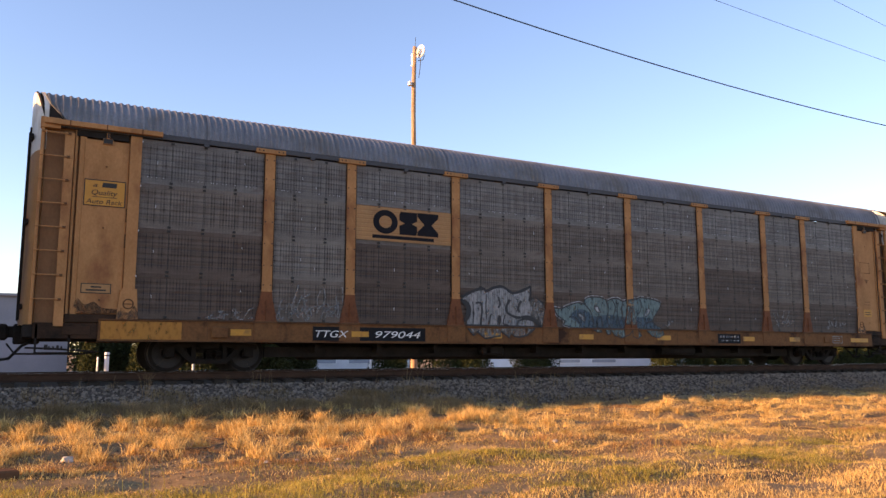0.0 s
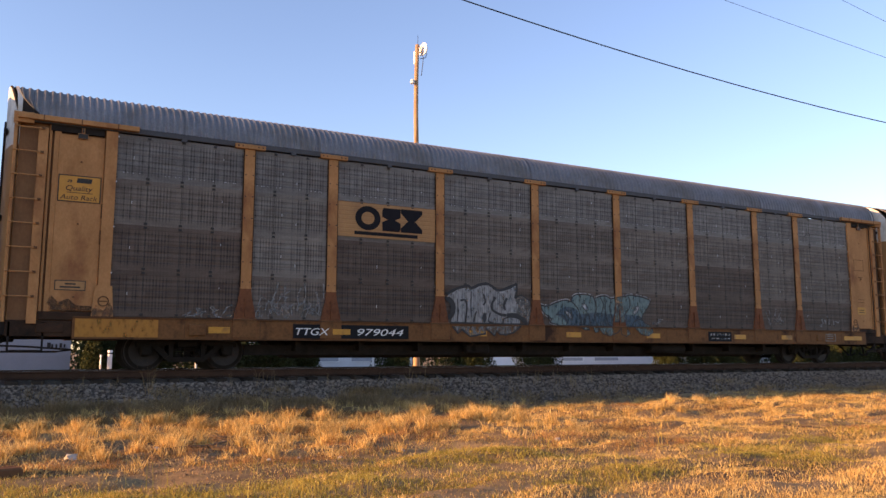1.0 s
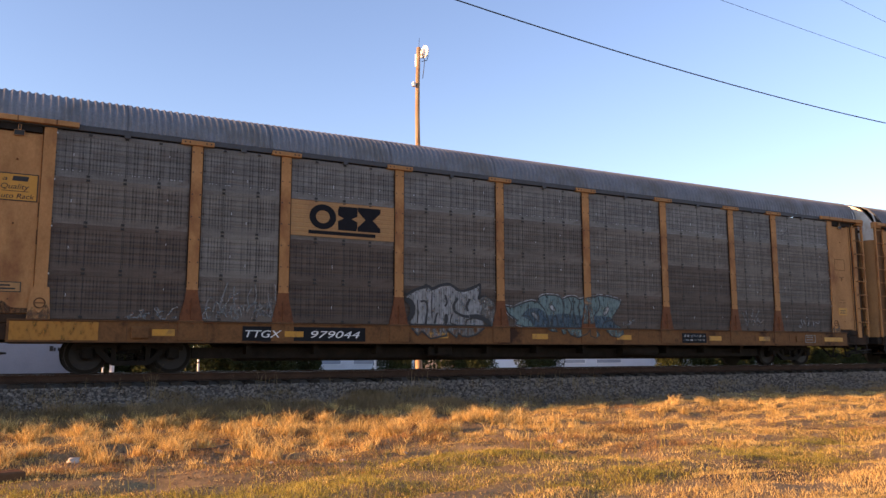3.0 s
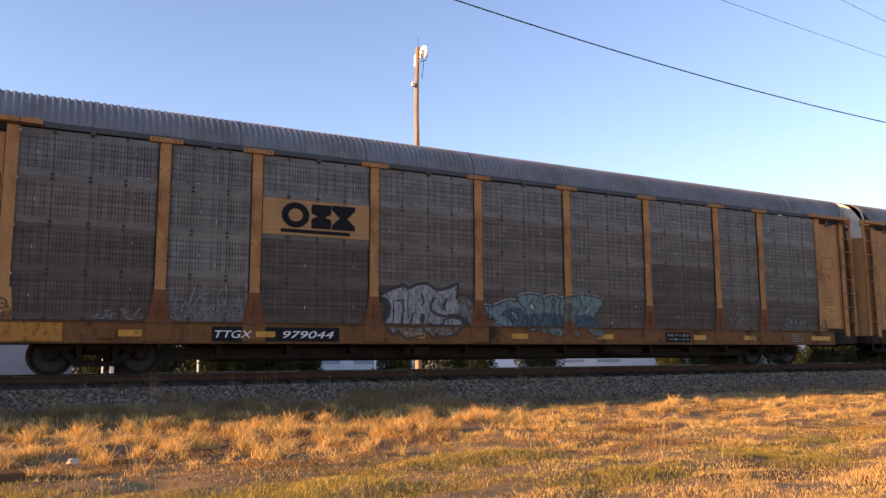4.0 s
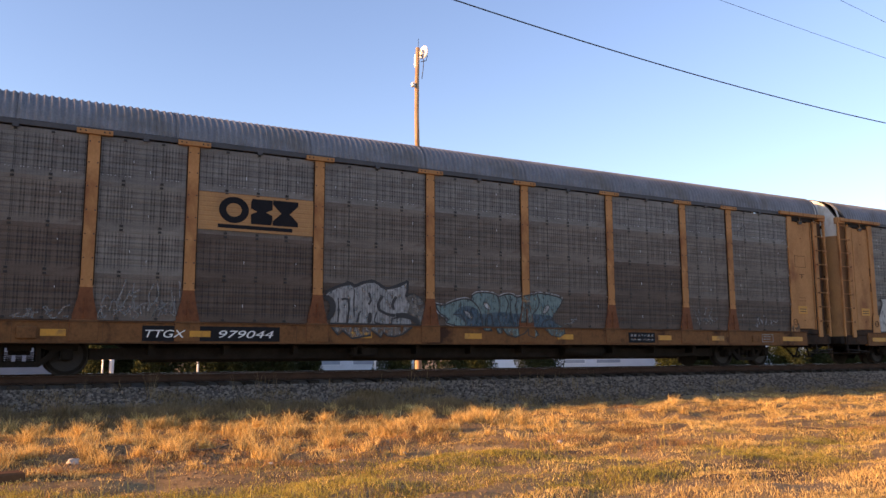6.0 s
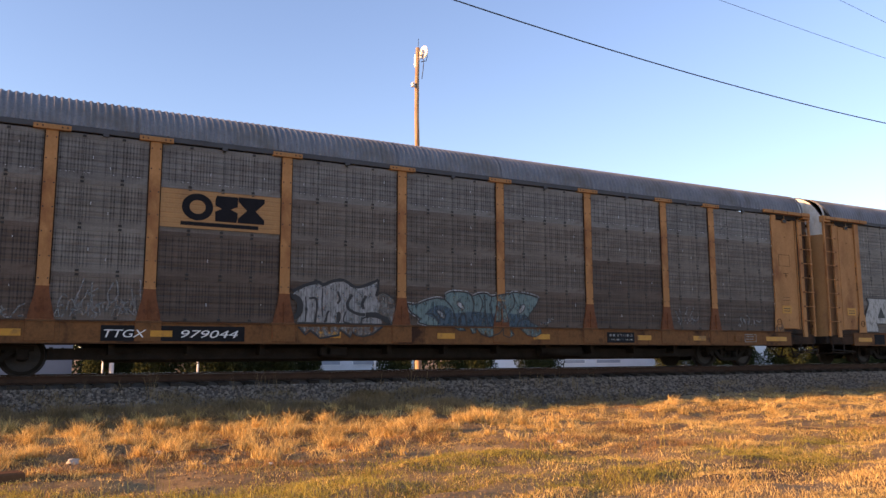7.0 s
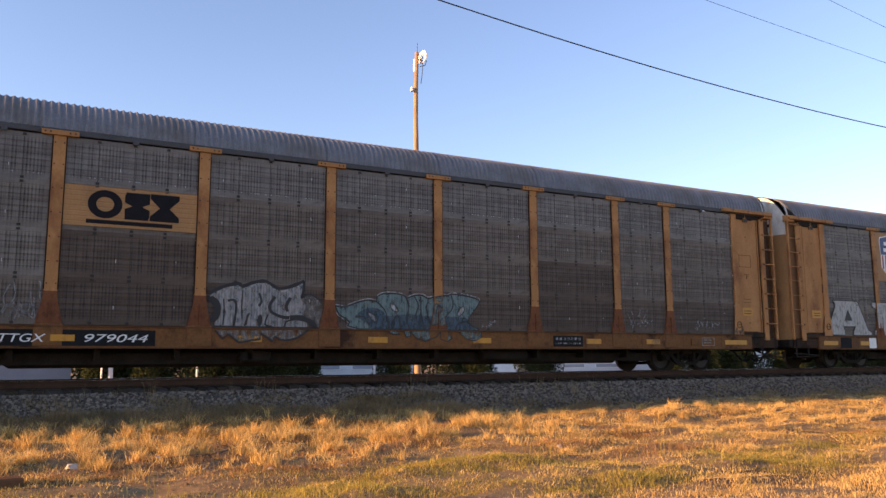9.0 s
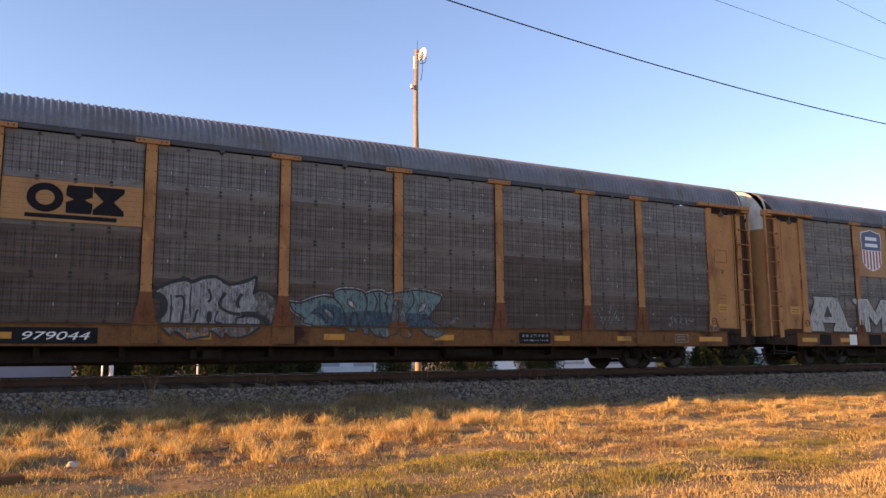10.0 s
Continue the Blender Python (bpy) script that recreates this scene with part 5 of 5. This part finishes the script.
def build_far_hedge():
    """A ragged dark band of scrub far behind everything."""
    rng = np.random.default_rng(77)
    V, F = [], []
    n = 26000
    for k in range(n):
        x = rng.uniform(-60, 190)
        top = 2.6 + 1.6 * fld(x, 0, 0.12) + 0.8 * fld(x, 0, 0.6, 1, 4)
        p = np.array((x, 75 + rng.uniform(-2, 2), -2.0 + top * rng.random() ** 0.8))
        d1, d2 = rng.normal(size=3), rng.normal(size=3)
        d1 *= 0.32 / np.linalg.norm(d1)
        d2 *= 0.2 / np.linalg.norm(d2)
        V += [p - d1, p + d2, p + d1, p - d2]
        F.append((4 * k, 4 * k + 1, 4 * k + 2, 4 * k + 3))
    tagged(bulk("far_scrub", V, F, LEAF), "dark ragged scrub in the distance", "scrub", kind="stuff")


def build_wire(name, a, b, sag, radius, label):
    bm = bmesh.new()
    a, b = Vector(a), Vector(b)
    pts = []
    for k in range(61):
        u = k / 60
        p = a.lerp(b, u)
        p.z -= 4 * sag * u * (1 - u)
        pts.append(p)
    tube(bm, pts, radius, 6)
    ob = new(name, mesh_of(name, bm, CABLE))
    tagged(ob, label, "cable", group="overhead cables")


def build_bollard(x, y, top, r, m, label, flag=False):
    s = empty("marker_post", pose(x, y, -2.02), label=label, category="post", group="posts beyond the track")
    bm = bmesh.new()
    tube(bm, [(0, 0, 0), (0, 0, top + 1.95), (0, 0, top + 2.02)], r, 12)
    part("post", bm, m, s)
    bm = bmesh.new()
    tube(bm, [(0, 0, top + 1.80), (0, 0, top + 1.88)], r * 1.06, 12)
    part("band", bm, BOLT, s)
    if flag:
        bm = bmesh.new()
        box(bm, -0.02, 0.02, -0.17, 0.17, top + 1.45, top + 2.0, 0, 0.01)
        part("blade", bm, PLASTIC, s)


def build_parked_car(x, y, rz):
    c = empty("parked_car", pose(x, y, -2.02, 0, 0, rz), label="silver car parked beyond the track", category="car")
    bm = bmesh.new()
    prism(bm, [(-2.2, 0.3), (2.2, 0.3), (2.25, 0.6), (2.1, 0.85), (1.1, 0.95), (0.4, 1.38), (-1.0, 1.42), (-1.8, 0.98), (-2.2, 0.9)], -0.85, 0.85)
    bmesh.ops.bevel(bm, geom=list(bm.edges), offset=0.06, segments=2, affect="EDGES")
    part("body", bm, CARPAINT, c)
    bm = bmesh.new()
    prism(bm, [(0.95, 0.96), (0.36, 1.32), (-0.95, 1.34), (-1.5, 0.98)], -0.87, -0.845)
    part("side_window", bm, GLASS, c)
    for wx in (-1.35, 1.35):
        for wy in (-0.82, 0.82):
            bm = bmesh.new()
            disc(bm, wx, 0.32, 0, 0.32, wy - 0.1, wy + 0.1, 20)
            w = part("wheel", bm, RUBBER, c)
            bm = bmesh.new()
            disc(bm, wx, 0.32, 0, 0.2, wy - 0.11, wy + 0.11, 16)
            part("rim", bm, CARPAINT, w)


# ---- grass ----
def blades(name, label, category, mat, n, seed, xr, yr, accept, height, width, lean, tuft=1, spread=0.05):
    rng = np.random.default_rng(seed)
    V, F, k = [], [], 0
    tries = 0
    while k < n and tries < n * 6:
        tries += 1
        x, y = rng.uniform(*xr), rng.uniform(*yr)
        if x > 1.75 * (y + 19) + 3:
            continue
        a = accept(x, y)
        if rng.random() > a:
            continue
        own = rng.uniform(0.5, 1.25)
        z = ground_z(x, y) - 0.015
        if y > -3.3:
            z = max(z, ballast_z(y) - 0.01)
        for _ in range(tuft):
            px, py = x + rng.normal() * spread, y + rng.normal() * spread
            h = rng.uniform(*height) * (0.5 + 0.6 * min(a, 1.0)) * own
            w = rng.uniform(*width)
            t = rng.uniform(0, 6.28)
            dx, dy = math.cos(t) * w, math.sin(t) * w
            b = rng.uniform(0, 6.28)
            l1 = h * rng.uniform(*lean)
            ex, ey = math.cos(b) * l1, math.sin(b) * l1
            V += [(px - dx, py - dy, z), (px + dx, py + dy, z), (px + dx * 0.7 + ex * 0.35, py + dy * 0.7 + ey * 0.35, z + h * 0.6), (px - dx * 0.7 + ex * 0.35, py - dy * 0.7 + ey * 0.35, z + h * 0.6), (px + ex, py + ey, z + h * rng.uniform(0.8, 1.0))]
            F += [(5 * k, 5 * k + 1, 5 * k + 2, 5 * k + 3), (5 * k + 3, 5 * k + 2, 5 * k + 4)]
            k += 1
    tagged(bulk(name, V, F, mat), label, category, kind="stuff")


def build_grass():
    X = (-3.0, 40.0)

    def tall(x, y):       # dry tufts between the ballast and the mown part
        c = -5.9 - 0.03 * x
        k = max(0.0, 1 - abs(y - c) / 3.0)
        return min(1.0, k * 1.6) * max(0.0, fld(x, y, 3.4, 0.8, 2.0) * 8.0 - 4.3) * (1.0 if x < 9 else 0.3)

    def green(x, y):      # mown strip that stayed green
        return max(0.0, 1 - ((y + 10.6 - 0.5 * fld(x, 0, 0.5, 1, 3.0)) / 1.6) ** 2) * (1.0 if x < 8 else 0.55)

    def dry(x, y):
        bare = min(1.0, 1.3 * max(0.0, 1 - ((x - 2.3) / 2.2) ** 2 - ((y + 7.7) / 1.0) ** 2))
        streak = min(1.4, max(0.25, fld(x, y, 1.7, 0.13, 40.0) * 4.6 - 1.55)) if y > -9.4 else 1.0
        return (1 - bare) * (1 - 0.62 * green(x, y)) * max(0.03, fld(x, y, 1.8, 0.4, 5.0) * 3.4 - 1.05) * (1.0 if y < -3.9 else 0.25) * streak

    def lawn(x, y):
        return (green(x, y) + 0.16) * max(0.0, fld(x, y, 1.1, 0.4, 9.0) * 3.2 - 0.9)

    def edge(x, y):
        return max(0.0, 1 - abs(y + 3.25) / 0.9) * max(0.0, fld(x, y, 1.9, 0.9, 14.0) * 3.6 - 1.9) * (1.5 if x < 9 else 0.4)

    blades("dry_tall_grass", "tufts of dry straw-coloured grass along the track", "grass", STRAW, 50000, 11, X, (-9.8, -3.3), tall, (0.08, 0.27), (0.003, 0.007), (0.2, 1.2), 24, 0.045)
    blades("rusty_grass", "low red-brown dead grass between the straw tufts", "grass", RUSTGRASS, 60000, 18, X, (-10.2, -3.4), lambda x, y: max(0.0, fld(x, y, 1.5, 0.3, 52.0) * 5.0 - 2.3) * (1.0 if x < 10 else 0.5) * (1 - green(x, y)), (0.03, 0.13), (0.0025, 0.0055), (0.2, 1.2), 18, 0.08)
    blades("dry_short_grass", "short dry yellow-brown grass", "grass", STRAW, 310000, 12, X, (-14.5, -3.5), dry, (0.025, 0.085), (0.0025, 0.005), (0.2, 1.1), 16, 0.08)
    blades("green_grass", "mown yellow-green grass patches", "grass", LAWN, 170000, 13, X, (-14.5, -4.5), lawn, (0.025, 0.08), (0.0025, 0.005), (0.2, 1.1), 16, 0.08)
    blades("shaded_grass", "dry grass growing over the ballast edge", "grass", WEED, 70000, 17, (-3.0, 26.0), (-4.6, -2.0), lambda x, y: max(0.0, fld(x, y, 1.5, 0.6, 31.0) * 3.4 - 1.3 - max(0.0, y + 3.4) * 0.3) * (1.0 if x < 9 else 0.12), (0.05, 0.24), (0.0025, 0.0055), (0.2, 1.0), 14, 0.10)
    blades("edge_weeds", "grey-tan dry weeds at the ballast edge", "weeds", WEED, 12000, 14, X, (-4.2, -1.9), edge, (0.08, 0.42), (0.0025, 0.005), (0.15, 0.8), 12, 0.12)
    blades("tall_stalks", "single tall green-yellow grass stalks", "grass", LAWN, 130, 15, (0.5, 14.0), (-12.6, -9.0), lambda x, y: 0.8, (0.30, 0.50), (0.003, 0.0045), (0.1, 0.5), 3, 0.06)
    blades("ballast_stalks", "thin dry stalks growing beside the rail", "weeds", WEED, 480, 16, (-1.0, 14.0), (-3.1, -1.7), lambda x, y: max(0.0, fld(x, y, 1.0, 1, 21) * 3 - 1.2), (0.22, 0.6), (0.003, 0.005), (0.1, 0.6), 5, 0.06)


def bare(x, y):
    return max(0.0, 1 - ((x - 2.6) / 3.2) ** 2 - ((y + 7.6) / 1.9) ** 2)


LUMPS = ((1.75, -7.6, 0.06, LITTER), (0.68, -7.75, 0.11, LITTER), (5.0, -8.45, 0.06, LITTER), (4.0, -8.6, 0.06, LITTER), (3.5, -8.3, 0.05, LITTER), (7.6, -8.7, 0.07, LITTER), (9.9, -7.55, 0.05, LITTER), (2.9, -8.9, 0.04, LITTER), (16.6, -3.7, 0.05, LITTER), (2.2, -8.3, 0.03, LITTER))


def build_litter():
    rng = random.Random(8)
    for x, y, r, m in LUMPS:
        bm = bmesh.new()
        bmesh.ops.create_icosphere(bm, subdivisions=2, radius=r)
        for v in bm.verts:
            v.co *= 0.75 + 0.5 * noise.noise(v.co * 14 + Vector((x, y, 0)))
            v.co.z *= 0.6
        ob = new("rubble_stone", mesh_of("rubble_stone", bm, m))
        ob.matrix_basis = pose(x, y, ground_z(x, y) + r * 0.3, 0, 0, rng.uniform(0, 360))
        tagged(ob, "pale lump of stone lying in the grass", "stone", group="stones in the grass")
    bm = bmesh.new()
    z = ground_z(2.3, -7.5)
    tube(bm, [(1.6, -7.6, z + 0.03), (2.1, -7.5, z + 0.05), (2.5, -7.45, z + 0.05), (2.72, -7.4, z + 0.09), (2.75, -7.3, z + 0.13), (2.5, -7.2, z + 0.17)], 0.02, 6, 0, 0.008)
    ob = new("dead_branch", mesh_of("dead_branch", bm, BARK))
    tagged(ob, "dark dead branch lying in dry grass", "branch")
    bm = bmesh.new()
    box(bm, -0.35, 0.35, -0.12, 0.12, 0, 0.16, 0, 0.02)
    ob = new("rusty_tie_end", mesh_of("rusty_tie_end", bm, RUST))
    ob.matrix_basis = pose(-0.22, -8.75, ground_z(-0.22, -8.75) - 0.03, 0, 0, 12)
    tagged(ob, "rusty brown block lying in the grass", "debris")


# ---- the place ----
build_ground()
build_ballast()
PITCH, LEADP = 29.0, 29.7
LEAD = "auto rack with perforated grey sides, yellow posts and spray paint"
cars = []
cars.append(build_car("auto_rack_car", 14.33, LEAD, True, 4.55))
dress_first_car(cars[0][0])
cars.append(build_car("auto_rack_car", 14.33 + PITCH, "following auto rack with a striped shield and white spray piece", False, 4.55))
dress_second_car(cars[1][0])
cars.append(build_car("auto_rack_car", 14.33 - LEADP, "leading auto rack with perforated grey sides and yellow posts", False, 4.55))
cars.append(build_car("auto_rack_car", 14.33 - LEADP - PITCH, "leading auto rack with perforated grey sides and yellow posts", False, 4.55))
low = build_building("low_building", -14.0, 3.2, 40, 12, 4.1, GREYW, "long pale grey flat-roofed building", [(-9, -6, 1.2, 2.6), (-3.6, -1.4, 1.2, 2.6)])
bm = bmesh.new()
for k, (w, h) in enumerate(((0.30, 0.34), (0.16, 0.24), (0.16, 0.24), (0.20, 0.30), (0.14, 0.24))):
    x = 1.75 + k * 0.25
    box(bm, x, x + w * 0.75, 39.965, 39.995, 0.58, 0.58 + h)
part("sign_bars", bm, BOLT, low, "dark bars of a sign on the wall")
build_building("white_building", 18.0, 31.0, 44, 10, 3.2, WALL, "white single-storey building beyond the track", [(22.3, 24.0, -0.5, -0.2), (25.2, 27.2, -0.5, -0.2)])
build_building("white_building", 42.0, 60.0, 42, 10, 3.0, WALL, "long white low building beyond the track", [(46, 48.5, -0.55, -0.25), (50, 53, -0.55, -0.25)])
build_building("white_building", 68.0, 84.0, 44, 10, 3.0, WALL, "long white low building beyond the track", [(70, 72, -0.5, 0.1)])
for i, (x, y, w, h) in enumerate(((4.7, 38, 3.2, 3.4), (8.2, 37, 4.2, 3.6), (12.0, 36, 5.0, 3.8), (16.0, 36.5, 4.4, 3.6), (18.9, 38, 3.4, 3.4), (26.2, 37.5, 3.6, 3.4), (32.8, 37, 5.0, 3.6), (39.6, 37, 4.4, 3.6), (55.2, 37, 4.0, 3.6), (58.7, 36.5, 3.4, 3.5), (62, 37, 4.5, 3.4), (66, 38, 4, 3.4), (70, 36, 5, 3.6), (76, 36, 5, 3.4), (82, 37, 5.5, 3.6), (88, 37, 5, 3.4), (14.0, 38.5, 4.5, 3.4), (6.4, 39, 3.4, 3.2))):
    build_shrub(x, y, w, h, 20 + i)
build_pole()
build_far_hedge()
build_wire("overhead_cable", (-8.0, -6, 9.45), (40.0, -6, 8.02), 1.78, 0.014, "thick black cable hanging overhead")
build_wire("overhead_wire", (10.0, 30, 36.0), (120.0, 30, 31.2), 0.6, 0.022, "thin dark wire high overhead")
build_wire("overhead_wire", (30.0, 30, 43.0), (130.0, 30, 31.8), 0.6, 0.022, "thin dark wire high overhead")
build_bollard(4.24, 30, 0.15, 0.05, PLASTIC, "thin white marker post", True)
build_bollard(4.72, 30, 0.42, 0.13, PLASTIC, "white painted steel bollard")
build_bollard(9.55, 30, 0.05, 0.06, PLASTIC, "thin white marker post")
build_bollard(24.2, 37, 0.25, 0.09, PLASTIC, "white marker post beyond the track")
build_parked_car(3.0, 25.5, 4)
build_track()
build_ballast_stones()
build_grass()
scatter_bits("soil_bits", "clods and pale chips on the bare soil", CLOD, 26000, 41, (-1.5, 8.0), (-10.0, -5.2), (0.004, 0.015), lambda x, y: 0.08 + 0.8 * bare(x, y))
scatter_bits("thatch_bits", "brown clods among the short grass", CLOD, 26000, 42, (-1.5, 24.0), (-12.5, -3.6), (0.004, 0.012), lambda x, y: 0.8 if x < 1.75 * (y + 19) + 3 else 0.0)
build_litter()


# ---- what moves ----
def motions():
    times = [0.5 * k for k in range(len(RUN))]
    for (car, sets), x0 in zip(cars, (14.33, 14.33 + PITCH, 14.33 - LEADP, 14.33 - LEADP - PITCH)):
        walk(car, [(t, pose(x0 - s, 0, 0)) for t, s in zip(times, RUN)])
        for wheel, dx in sets:
            walk(wheel, [(t, pose(dx, 0, 0.415, 0, -math.degrees(s / 0.415), 0)) for t, s in zip(times, RUN)])


motions()
